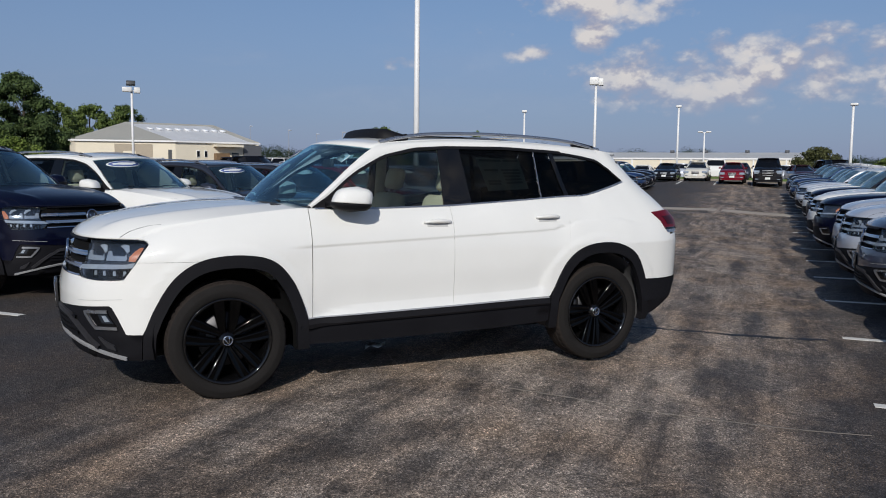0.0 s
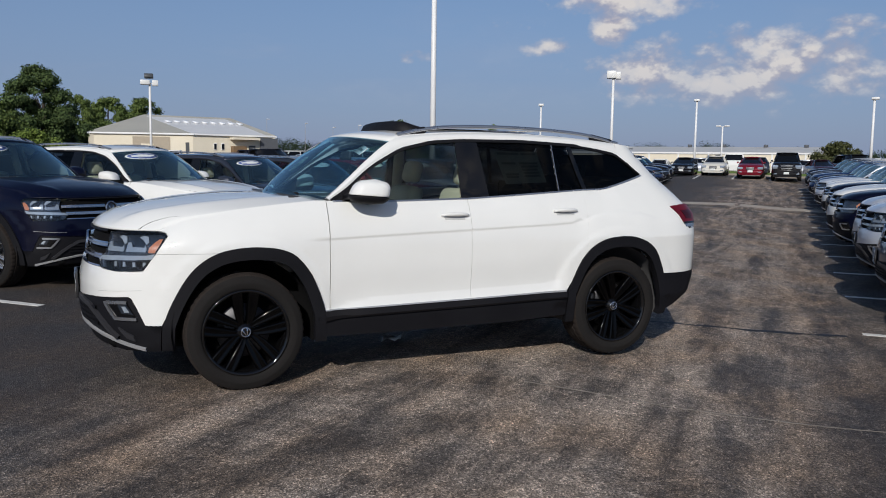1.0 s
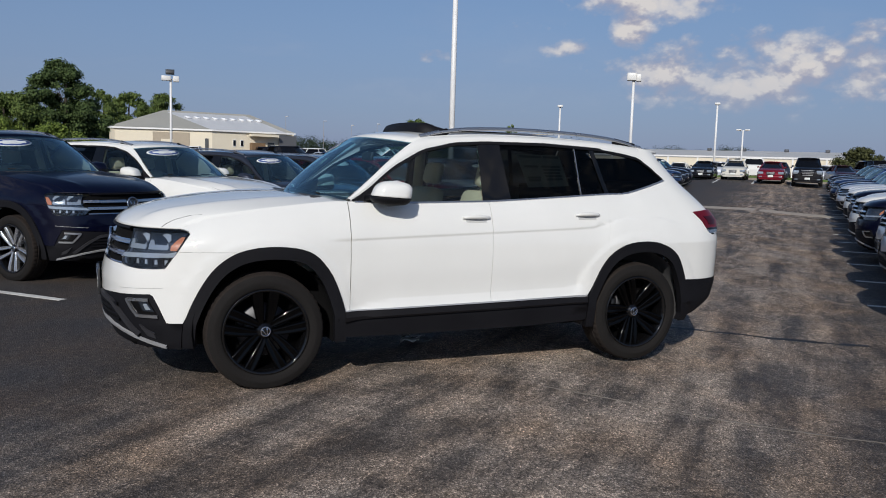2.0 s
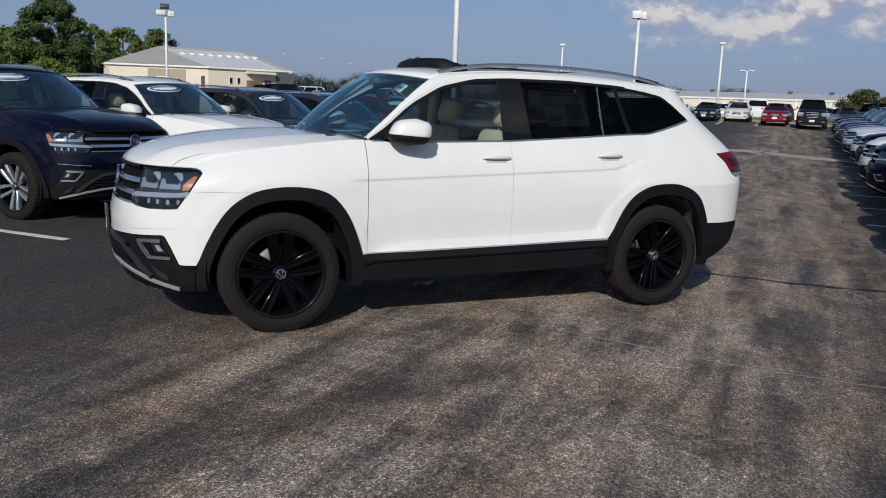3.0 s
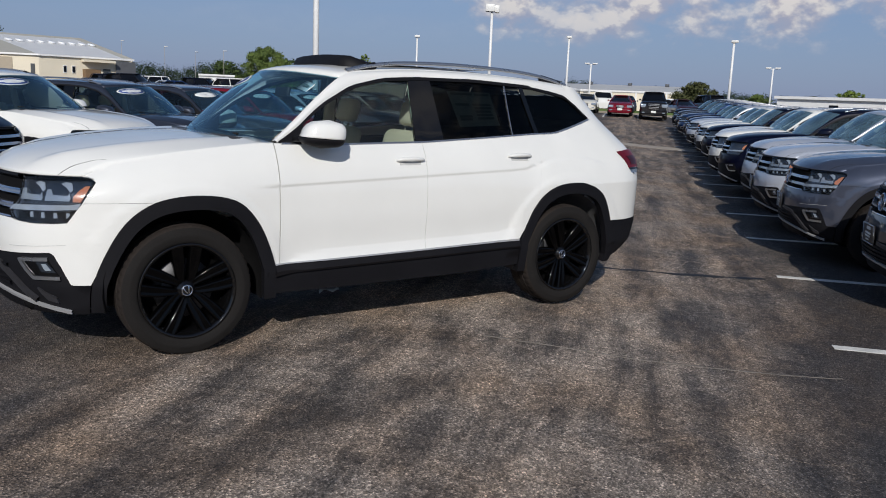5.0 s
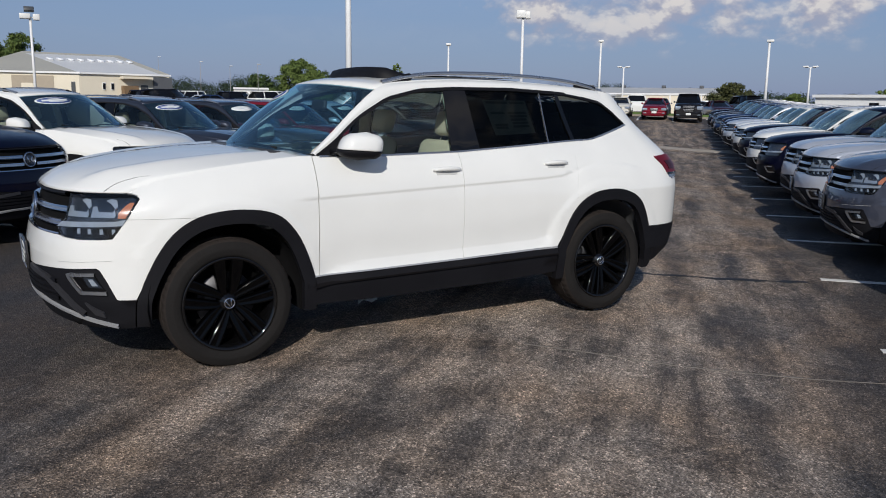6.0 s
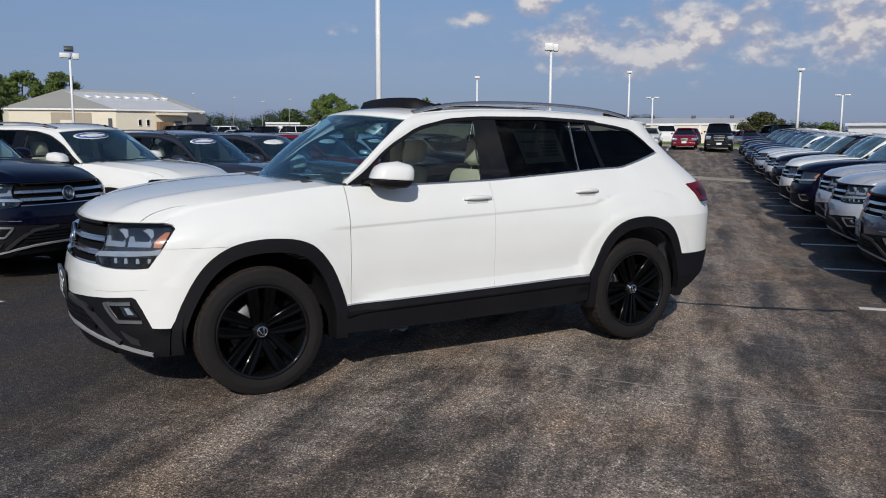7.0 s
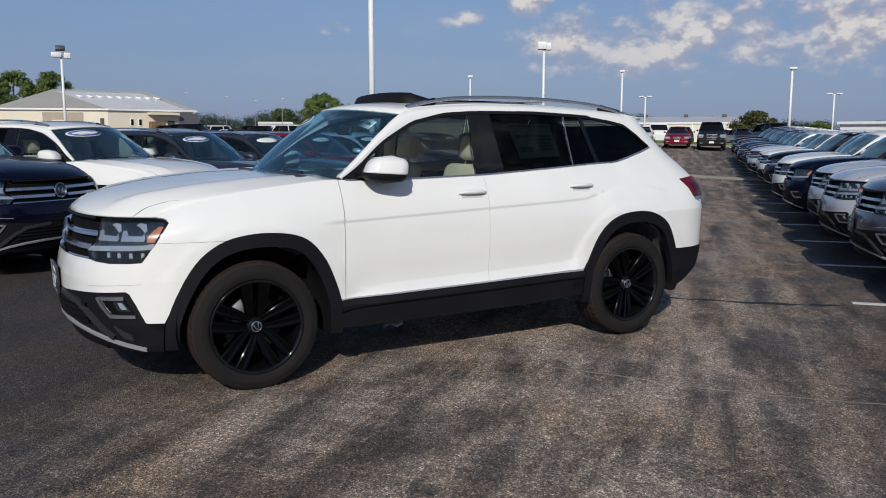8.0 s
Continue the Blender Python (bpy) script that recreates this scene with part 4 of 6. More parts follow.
                part("handle_shade", mirror(shade_patch) if i else shade_patch, SHADE_GREY, d, "flat grey patch painted as the shade behind the handle")
    for side in (-1, 1):
        mirror_housing(car, body_mat, side, rich)
    rail = curve_pts([(-.30, .615, 1.742), (-.10, .612, 1.785), (.15, .610, 1.812), (.55, .606, 1.822), (1.0, .598, 1.812), (1.40, .588, 1.782), (1.72, .578, 1.722)], 5)
    for side in (-1, 1):
        rows = [[(p[0], side * (p[1] + dy), p[2] + dz) for p in rail] for dy, dz in ((-.022, -.016), (-.018, .004), (0, .012), (.018, .004), (.022, -.016), (-.022, -.016))]
        r = part("roof_rail", sheet(rows), SATIN, car, "satin silver roof rail")
        for x0, x1 in ((-.24, -.06), (1.44, 1.66)) if rich else ():
            zz0, zz1 = (1.74, 1.755) if x0 < 0 else (1.75, 1.715)
            part("rail_foot", moved(box(x1 - x0, .036, .05, .012, 2), pose((x0 + x1) / 2, side * (.61 if x0 < 0 else .582), (zz0 + zz1) / 2 + .012, 0, math.degrees(math.atan2(zz0 - zz1, x1 - x0)) - (12 if x0 < 0 else -2))), CLAD, r)
    # cabin
    if rich:
        part("cabin_floor", box(2.7, 1.5, .06, .02, 1, (.47, 0, .50)), CARPET_DIM, car)
        dash = part("dashboard", moved(box(.42, 1.50, .28, .10, 3), pose(-.82, 0, 1.12, 0, 6)), DASH, car, "dark dashboard")
        part("dash_top", moved(box(.50, 1.46, .06, .03, 2), pose(-.90, 0, 1.24, 0, 6)), DASH, dash)
        wheel_at = pose(-.42, -.40, 1.10, 0, -66) @ pose(0, 0, 0, 90)
        part("steering_wheel", moved(join(tube([(.185 * math.cos(w), 0, .185 * math.sin(w)) for w in np.linspace(0, 2 * math.pi, 33)], .016, 8), box(.10, .05, .09, .02), box(.34, .02, .03, .01)), wheel_at), DASH, car, "dark steering wheel")
        seat(car, -.02, -.40)
        seat(car, -.16, .40)
        # rear seats get a near-black colour in place of the cabin's shade
        part("third_row_seat", box(.55, 1.20, .75, .08, 2, (1.78, 0, 1.05)), CARPET_DIM, car, "third-row seat coloured dark for the shaded rear cabin")
        seat(car, 1.0, -.38, .62, CARPET_DIM, "second-row seat coloured dark for the shaded rear cabin")
        seat(car, 1.0, .38, .62, CARPET_DIM, "second-row seat coloured dark for the shaded rear cabin")
        for side in (-1, 1):
            part("door_card", box(1.0, .05, .55, .03, 2, (-.38, side * .83, .93)), BEIGE, car)
            # rear door card and side lining, shade put into their colour
            part("door_card", box(.95, .05, .55, .03, 2, (.68, side * .83, .95)), CARPET_DIM, car)
            part("rear_lining", box(.60, .03, .34, .01, 1, (1.55, side * .66, 1.20)), CARPET_DIM, car)
            part("pillar_lining", tube([(.24, side * .80, 1.25), (.22, side * .66, 1.69)], .05, 8), BEIGE, car)
        part("rear_view_mirror", moved(box(.03, .24, .07, .015), pose(-.50, 0, 1.58, 0, 10)), DASH, car)
        part("headlining", box(.75, 1.15, .02, .005, 1, (.10, 0, 1.715)), BEIGE, car)
        # rear headlining darkened likewise; dark panel added to hide the sunlit tailgate inside
        part("rear_headlining", box(1.3, 1.15, .02, .005, 1, (1.14, 0, 1.70)), CARPET_DIM, car)
        part("tailgate_lining", moved(box(.03, 1.25, .75, .01, 1), pose(2.06, 0, 1.30, 0, -30)), CARPET_DIM, car)
        part("centre_console", box(.75, .22, .30, .04, 2, (-.25, 0, .75)), DASH, car)
    else:
        part("cabin", join(box(2.6, 1.45, .50, .08, 2, (.55, 0, .95)), box(.16, .5, .50, .06, 2, (.20, -.38, 1.28)), box(.16, .5, .50, .06, 2, (.20, .38, 1.28)), box(.5, 1.45, .2, .06, 2, (-.8, 0, 1.12))), DASH, car, "dark cabin and seats")
    for x in (AX_F, AX_R):
        for side in (-1, 1):
            wheel_parts(car, x, side, rim_mat, n_w, rich)
    return car


def repaint(car, old, mat):
    for o in car.children_recursive:
        for s in o.material_slots:
            if s.material == old:
                s.material = mat

# ---- ground ----
def asphalt():
    """Sealed dark asphalt, worn pale along the tyre tracks; the broad wear comes with the ground's own "wear" attribute."""
    m, nt, p = base("asphalt")
    geo = nt.nodes.new("ShaderNodeNewGeometry")
    rot = nt.nodes.new("ShaderNodeVectorRotate")
    rot.rotation_type = "Z_AXIS"
    rot.inputs["Angle"].default_value = -LANE
    link(nt, geo.outputs["Position"], rot.inputs["Vector"])
    pos = rot.outputs[0]
    sep = nt.nodes.new("ShaderNodeSeparateXYZ")
    link(nt, pos, sep.inputs[0])
    along, across = sep.outputs[0], math_node(nt, "MULTIPLY", sep.outputs[1], -1.0)

    def stretched(sx, sy, scale, detail, rough, distort=0.0):
        q = node(nt, "ShaderNodeMapping", Scale=(sx, sy, 1.0))
        link(nt, pos, q.inputs["Vector"])
        n = node(nt, "ShaderNodeTexNoise", Scale=scale, Detail=detail, Roughness=rough, Distortion=distort)
        link(nt, q.outputs[0], n.inputs["Vector"])
        return n.outputs[0]
    att = nt.nodes.new("ShaderNodeAttribute")
    att.attribute_name = "wear"
    broad = att.outputs["Fac"]
    tracks = stretched(0.22, 1.9, 1.5, 5.0, 0.62, 0.3)
    blot = stretched(0.62, 1.0, 3.2, 8.0, 0.72, 0.4)
    patch = stretched(0.6, 1.2, 0.75, 4.0, 0.6)
    scuff = stretched(4.2, 0.42, 1.7, 6.0, 0.7)
    both = math_node(nt, "ADD", math_node(nt, "MULTIPLY", tracks, 0.42), math_node(nt, "ADD", math_node(nt, "MULTIPLY", blot, 0.32), math_node(nt, "ADD", math_node(nt, "MULTIPLY", patch, 0.16), math_node(nt, "MULTIPLY", scuff, 0.10))))
    both = math_node(nt, "ADD", both, math_node(nt, "MULTIPLY", broad, 0.050))
    wear = ramp(nt, both, [(0.400, 0.03), (0.462, 0.22), (0.520, 0.58), (0.605, 1.0)])
    # fine brush lines across the lane, where the seal has gone, and a few crossing tyre scuffs
    lines = ramp(nt, stretched(34.0, 1.3, 1.0, 4.0, 0.65), [(0.53, 0.0), (0.68, 0.8)])
    brush = math_node(nt, "MULTIPLY", lines, ramp(nt, both, [(0.47, 0.0), (0.58, 0.9)]))
    curve = noise_tex(nt, 0.55, 1.0, 0.5, pos)
    near_mid = math_node(nt, "ABSOLUTE", math_node(nt, "SUBTRACT", curve, 0.5))
    mark = math_node(nt, "MULTIPLY", ramp(nt, near_mid, [(0.0, 1.0), (0.004, 0.0)]), ramp(nt, noise_tex(nt, 1.3, 5.0, 0.7, pos), [(0.46, 0.0), (0.60, 0.9)]))
    wear = math_node(nt, "ADD", wear, math_node(nt, "MULTIPLY", math_node(nt, "MAXIMUM", mark, brush), 0.42))
    # sealed, darker stalls at both sides of the worn lane
    edge = math_node(nt, "ADD", across, math_node(nt, "MULTIPLY", math_node(nt, "SUBTRACT", patch, 0.5), 2.2))
    edge = math_node(nt, "ADD", edge, math_node(nt, "MULTIPLY", math_node(nt, "SUBTRACT", scuff, 0.5), 1.2))
    shift = math_node(nt, "MINIMUM", math_node(nt, "MAXIMUM", math_node(nt, "MULTIPLY", math_node(nt, "ADD", along, 0.5), 0.15), -0.08), 0.6)
    edge = math_node(nt, "SUBTRACT", edge, shift)
    lane_in = ramp(nt, math_node(nt, "DIVIDE", math_node(nt, "ADD", edge, 10.0), 20.0), [(0.30, 0.02), (0.42, 0.10), (0.475, 0.46), (0.53, 1.2), (0.645, 1.0), (0.680, 0.08)])
    lane_in = math_node(nt, "MULTIPLY", lane_in, ramp(nt, math_node(nt, "DIVIDE", along, 20.0), [(0.08, 1.0), (0.30, 0.90)]))
    wear = math_node(nt, "MULTIPLY", wear, lane_in)
    # drifts of brown dust in the worn parts
    dust = ramp(nt, stretched(0.7, 1.0, 1.1, 4.0, 0.6), [(0.42, 0.0), (0.66, 1.0)])
    pale = mix(nt, dust, (0.425, 0.350, 0.286), (0.430, 0.312, 0.218))
    seal = mix(nt, dust, (0.054, 0.050, 0.0495), (0.078, 0.060, 0.048))
    tone = mix(nt, wear, seal, pale)
    # stones of the aggregate, and where they sit closer together
    stones = node(nt, "ShaderNodeTexVoronoi", Scale=118.0)
    link(nt, pos, stones.inputs["Vector"])
    tint = nt.nodes.new("ShaderNodeSeparateColor")
    link(nt, stones.outputs["Color"], tint.inputs[0])
    speck = ramp(nt, tint.outputs[0], [(0.0, 0.43), (0.55, 0.86), (0.86, 1.27), (1.0, 2.25)])
    col = mix(nt, 1.0, tone, speck, "MULTIPLY")
    fine = noise_tex(nt, 62.0, 3.0, 0.75, pos)
    col = mix(nt, 1.0, col, ramp(nt, fine, [(0.36, 0.57), (0.64, 1.43)]), "MULTIPLY")
    col = mix(nt, 1.0, col, ramp(nt, noise_tex(nt, 17.0, 4.0, 0.8, pos), [(0.36, 0.69), (0.64, 1.31)]), "MULTIPLY")
    link(nt, col, p.inputs["Base Color"])
    link(nt, ramp(nt, wear, [(0.0, 0.66), (1.0, 0.95)]), p.inputs["Roughness"])
    p.inputs["Specular IOR Level"].default_value = 0.30
    add_bump(nt, p, math_node(nt, "ADD", fine, stones.outputs["Distance"]), 0.8, 0.008)
    return m


ASPHALT = asphalt()
LINEP = plain("line_paint", (0.62, 0.61, 0.57), 0.8, grain=35, vary=0.22, bump=0.3, wear=5)
DRAIN = plain("drain_concrete", (0.36, 0.315, 0.26), 0.9, grain=12, vary=0.25, bump=0.3)
CONCRETE = plain("concrete", (0.23, 0.20, 0.165), 0.9, grain=12, vary=0.2, bump=0.3)
SEAM = plain("tar_seam", (0.009, 0.0085, 0.009), 0.6, grain=20, vary=0.3, bump=0.3)
CRACK = plain("pale_joint", (0.17, 0.15, 0.13), 0.9, grain=20, vary=0.3, bump=0.2)
GRASS = plain("grass", (0.07, 0.11, 0.03), 0.9, grain=3, vary=0.35, bump=0.5)


# worn and freshly sealed spots of the lane: (a, b, half length along the lane, half width)
WORN = [(.92, 2.07, .7, .20), (-.10, 2.36, .45, .26), (-.35, 1.33, .5, .14), (.26, .80, .4, .22), (-1.14, 1.72, .35, .10), (-2.0, 1.77, .45, .07), (-1.45, 1.50, .3, .12),
        (-.25, .48, .6, .30), (.30, .95, .5, .30), (0.2, 3.02, 1.1, .09), (-1.35, 3.05, .9, .07), (-2.1, 1.10, .45, .12), (-1.35, .86, .45, .14), (-1.2, 2.62, .4, .12),
        (-2.7, -.55, .75, .09), (-2.4, -.17, .55, .08), (-1.9, -1.22, .5, .10), (-1.9, .36, .5, .14), (-1.0, .22, .5, .16), (3.2, 3.15, .8, .10), (-2.2, -1.66, .4, .07)]
SEALED = [(-.32, 1.88, .35, .10), (-.85, 2.28, .35, .16), (.55, 2.80, .75, .22), (1.1, 3.40, .9, .18), (-.64, 1.70, .5, .06), (-.85, 1.10, .3, .14), (-1.66, 1.22, .30, .20),
          (-1.82, 1.88, .30, .16), (-2.5, 1.30, .35, .14), (-2.05, 2.42, .40, .16), (-1.62, 2.92, .55, .14), (-1.05, 2.80, .35, .14), (3.1, 2.84, .8, .16), (-2.26, -1.43, .4, .09),
          (-2.95, -.38, .30, .06), (-2.31, -.34, .35, .06), (-1.1, -2.7, 1.2, .8), (-2.36, .77, .35, .18), (-3.0, -.95, .5, .14)]


def worn(a, b):
    """How worn the seal is at (a, b): above 0 worn, below 0 freshly sealed."""
    w = Vector((a * .8, b * 2.0, 0))
    a += .28 * noise.noise(w + Vector((3, 0, 0)))
    b += .14 * noise.noise(w + Vector((0, 9, 0)))
    total = 0.0
    for spots, sign in ((WORN, 1.0), (SEALED, -1.15)):
        for ca, cb, la, lb in spots:
            q = ((a - ca) / la) ** 2 + ((b - cb) / lb) ** 2
            if q < 5:
                total += sign * math.exp(-q)
    return max(-1.3, min(1.2, total))


def build_ground():
    ks = [-900, -500, -260, -140, -80, -50, -35, -25, -20, -16, -12, -9, -7, -6] + [x * 0.1 for x in range(-50, 51)] + [x * 1.0 for x in range(6, 71)] + [76, 85, 100, 130, 180, 260, 400, 700, 1400, 2500]
    bs = [-2500, -1200, -600, -300, -160, -90, -60, -40, -25] + [x * 0.5 for x in range(-36, -7)] + [x * 0.06 for x in range(-58, 64)] + [x * 0.5 for x in range(8, 37)] + [25, 40, 60, 90, 160, 300, 600, 1200, 2500]
    rows, wear = [], []
    for a in ks:
        row = []
        for b in bs:
            x, y = lane(a, b)
            row.append((x, y, ground_z(x, y)))
            wear.append(worn(a, b) if abs(a) < 6 and abs(b) < 5 else 0.0)
        rows.append(row)
    verts, faces = sheet(rows)
    ob = part("ground", (verts, [tuple(reversed(f)) for f in faces]), ASPHALT)
    ob.data.attributes.new("wear", "FLOAT", "POINT").data.foreach_set("value", wear)
    return tagged(ob, "worn grey asphalt with pale weathered patches", "ground", kind="structure")


build_ground()


def strip_on_ground(name, a0, b0, a1, b1, width, mat, lift, label, category, kind="", n=12, wob=0.0):
    left, right, rnd = [], [], random.Random(int(a0 * 100 + b0 * 7))
    d = Vector((a1 - a0, b1 - b0)).normalized()
    for i in range(n + 1):
        t = i / n
        for lst, sg in ((left, 1), (right, -1)):
            w = width / 2 * (1 + rnd.uniform(-wob, wob))
            o = rnd.uniform(-wob, wob) * width
            x, y = lane(a0 + (a1 - a0) * t - d.y * (sg * w) + o * -d.y, b0 + (b1 - b0) * t + d.x * (sg * w) + o * d.x)
            lst.append((x, y, ground_z(x, y) + lift))
    low = [[(x, y, z - .02) for x, y, z in q] for q in (left, right)]
    return tagged(part(name, sheet([low[0], left, right, low[1]]), mat, sharp=30), label, category, "parking lines" if name == "parking_line" else "", kind)


RIGHT_LINES = [-2.23] + [0.37 + 2.60 * k for k in range(18)]
for a in RIGHT_LINES:
    strip_on_ground("parking_line", a, 3.76, a, 8.6, .10, LINEP, .004, "faded white painted parking line on dark asphalt", "line", wob=.06)
for k in range(-1, 8):
    a = -0.09 + 2.62 * k
    strip_on_ground("parking_line", a, -4.09, a, -9.0, .10, LINEP, .004, "white painted parking line on dark asphalt", "line", wob=.06)
strip_on_ground("tar_joint", 1.75, -4.0, 1.95, 1.2, .07, SEAM, .003, "dark tar-filled joint in the asphalt", "joint", "structure", 40, .35)
strip_on_ground("tar_joint", 1.95, 1.2, 2.78, 3.6, .07, SEAM, .003, "dark tar-filled joint in the asphalt", "joint", "structure", 24, .35)
strip_on_ground("pale_joint", -.69, 1.30, -.66, 2.30, .012, CRACK, .003, "thin pale joint in the asphalt", "joint", "structure", 40, .5)
strip_on_ground("pale_joint", -.66, 2.30, -.40, 3.66, .014, CRACK, .003, "thin pale joint in the asphalt", "joint", "structure", 40, .5)
strip_on_ground("concrete_strip", 27.3, -14, 27.3, 14, 1.5, DRAIN, .006, "pale concrete drain strip across the lane", "strip", "structure", 30, .02)
strip_on_ground("tar_joint", 25.4, -14, 25.4, 14, .10, SEAM, .004, "dark tar-filled joint in the asphalt", "joint", "structure", 30, .3)

# ---- the white SUV across the lane ----
main = build_suv(WHITE, RIMB, "white SUV with black wheels parked across the lane", True)


def fit_out(car):
    """What only the white SUV carries: roof deflector, price sheet, dealer plate."""
    rows = []
    for y in [-.50, -.485, -.46, -.42, *np.linspace(-.36, .50, 12)]:
        e = min(1, (.50 - abs(y)) / (.06 if y < 0 else .02))
        h = .088 * (.25 + .75 * e ** .7)
        x = -.25 + .10 * (1 - e) + .05 * (y / .5) ** 2
        zr = 1.768 - .02 * (y / .5) ** 2
        rows.append([(x - .03, y, zr - .02), (x - .02, y, zr + h * .55), (x + .005, y, zr + h), (x + .05, y, zr + h + .006), (x + .16, y, zr + h * .72), (x + .20, y, zr - .02)])
    part("sunroof_deflector", sheet(rows), CLAD, car, "raised black sunroof wind deflector")
    part("sunroof", sheet([[(.02, y, 1.806 - .03 * y * y) for y in np.linspace(-.48, .48, 9)], [(1.1, y, 1.808 - .03 * y * y) for y in np.linspace(-.48, .48, 9)]]), GLOSSB, car, "dark glass sunroof")
    pts = [(.46, 1.640), (.845, 1.636), (.90, 1.40), (.53, 1.385)]
    sheet_geo = skin(flank(pts), -.022, .002, .2, .2)
    paper = part("price_sheet", sheet_geo, SHEETP, car, "paper price sheet behind the rear window")
    for t0, t1, z in ((.06, .55, .92), (.60, .95, .92), (.08, .40, .62), (.08, .38, .28), (.48, .92, .62), (.50, .92, .52), (.50, .88, .42), (.50, .9, .32), (.50, .9, .22), (.08, .36, .20)):
        q = []
        for tt, zz in ((t0, z - .03), (t1, z - .03), (t1, z + .035), (t0, z + .035)):
            lo = np.array(pts[3]) + (np.array(pts[2]) - np.array(pts[3])) * tt
            hi = np.array(pts[0]) + (np.array(pts[1]) - np.array(pts[0])) * tt
            q.append(tuple(lo + (hi - lo) * zz))
        part("print_bar", skin(flank(q), -.019, .001, .3, .3), PAPERG, paper, "unreadable dark print")
    note = part("windscreen_note", thick(sheet([[(-.53, -.63, 1.635), (-.51, -.52, 1.650), (-.49, -.41, 1.660)], [(-.60, -.64, 1.585), (-.585, -.52, 1.600), (-.57, -.41, 1.610)]]), .002), PAPER, car, "pale paper note inside the windscreen")
    part("note_print", thick(sheet([[(-.555, -.60, 1.627), (-.535, -.46, 1.646)], [(-.575, -.60, 1.612), (-.555, -.46, 1.631)]]), .001), PAPERG, note)
    plate_on(car)


def plate_on(car):
    x = -2.512
    p = part("number_plate", moved(box(.014, .34, .18, .012, 2), pose(x, 0, .645, 0, -3)), PLATEM, car, "black dealer plate in a bright frame")
    rim = [(.165, .085), (-.165, .085), (-.165, -.085), (.165, -.085), (.165, .085)]
    part("plate_frame", moved(tube([(0, a, b) for a, b in rim], .006, 6), pose(x - .008, 0, .645, 0, -3)), SATIN, p)
    for zz, hh, ww in ((.050, .030, .13), (.004, .018, .17), (-.024, .018, .15), (-.054, .014, .10)):
        part("plate_bar", moved(box(.003, ww, hh, .002, 1), pose(x - .010, 0, .645 + zz, 0, -3)), PAPER, p, "plain pale bar on the plate")


fit_out(main)

# ---- parked SUVs of the same model ----
lot = build_suv(NAVY, ALLOY, "dark navy SUV with silver alloy wheels", True, "parked SUVs")
far_suv = build_suv(WHITE, ALLOY, "white SUV in the far parking row", False, "parked SUVs")
SRC = {True: (lot, NAVY), False: (far_suv, WHITE)}


def park(a, b, right, mat, label, near, plate=False, yaw=0.0):
    """One more SUV of the row; right: on the side with b > 0, nose to the lane."""
    src, old = SRC[near]
    c = copy_thing(src, stand(a, b, -90 + yaw if right else 90))
    if mat != old:
        repaint(c, old, mat)
    # right row: panes with the sky's brightness put into their film
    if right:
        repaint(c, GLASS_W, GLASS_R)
    if plate:
        plate_on(c)
    return tagged(c, label)


NAMES = {"NAVY": NAVY, "WHITE": WHITE, "GRAPHITE": GRAPHITE, "SILVER": SILVER, "BLACKP": BLACKP, "DGREY": DGREY, "BLUE": BLUE, "RED": RED}
WORDS = {"NAVY": "dark navy", "WHITE": "white", "GRAPHITE": "graphite grey", "SILVER": "silver", "BLACKP": "black", "DGREY": "dark grey", "BLUE": "dark blue", "RED": "red"}
ROW_A, ROW_B = (2.10, 4.62, 6.92, 9.30, 11.66), (6.87, 6.50, 6.46, 6.58, 6.39)
ROW_R = "DGREY GRAPHITE SILVER SILVER NAVY WHITE WHITE NAVY WHITE WHITE SILVER BLUE NAVY BLUE NAVY DGREY NAVY".split()
for k, nm in enumerate(ROW_R):
    near = k < 4
    park(ROW_A[k] if k < 5 else 11.66 + 2.55 * (k - 4), ROW_B[k] if k < 5 else (6.46 if k == 5 else 6.62) + .08 * math.sin(k * 2.3), True, NAMES[nm], WORDS[nm] + (" SUV parked nose out with a dealer plate" if k < 3 else " SUV parked nose out in the row"), near, k < 3, (0.0, -1.5, -4.0, -4.5, -5.0)[k] if k < 5 else -4.5)
lot.matrix_basis = stand(1.55, -7.05, 87.0)
ROW_L = "WHITE DGREY DGREY RED SILVER GRAPHITE WHITE BLACKP NAVY DGREY BLUE NAVY BLACKP DGREY NAVY BLUE BLACKP NAVY".split()
for k, nm in enumerate(ROW_L):
    if k in (8, 9, 10):
        continue  # empty stalls
    park(3.9 + 2.6 * k, (-6.75 if k < 13 else -6.05) + .08 * math.sin(k * 1.7), False, NAMES[nm], WORDS[nm] + " SUV parked nose out with an oval windscreen sticker", k < 2)
BACK = "BLACKP DGREY NAVY SILVER DGREY BLACKP WHITE NAVY DGREY GRAPHITE BLACKP".split()
rnd = random.Random(4)
first = True
for b, a0, n in ((-12.6, 4.0, 6), (-20.5, 9.0, 5), (-26.2, 12.0, 4), (-34.0, 18.0, 3)):
    for k in range(n):
        nm = rnd.choice(BACK)
        a = a0 + 2.65 * k * (1 + .3 * (b < -30))
        if first:
            far_suv.matrix_basis = stand(a, b, -90)
            first = False
            continue
        park(a, b, (b in (-12.6, -26.2)), NAMES[nm], WORDS[nm] + " SUV in a row further back", False)


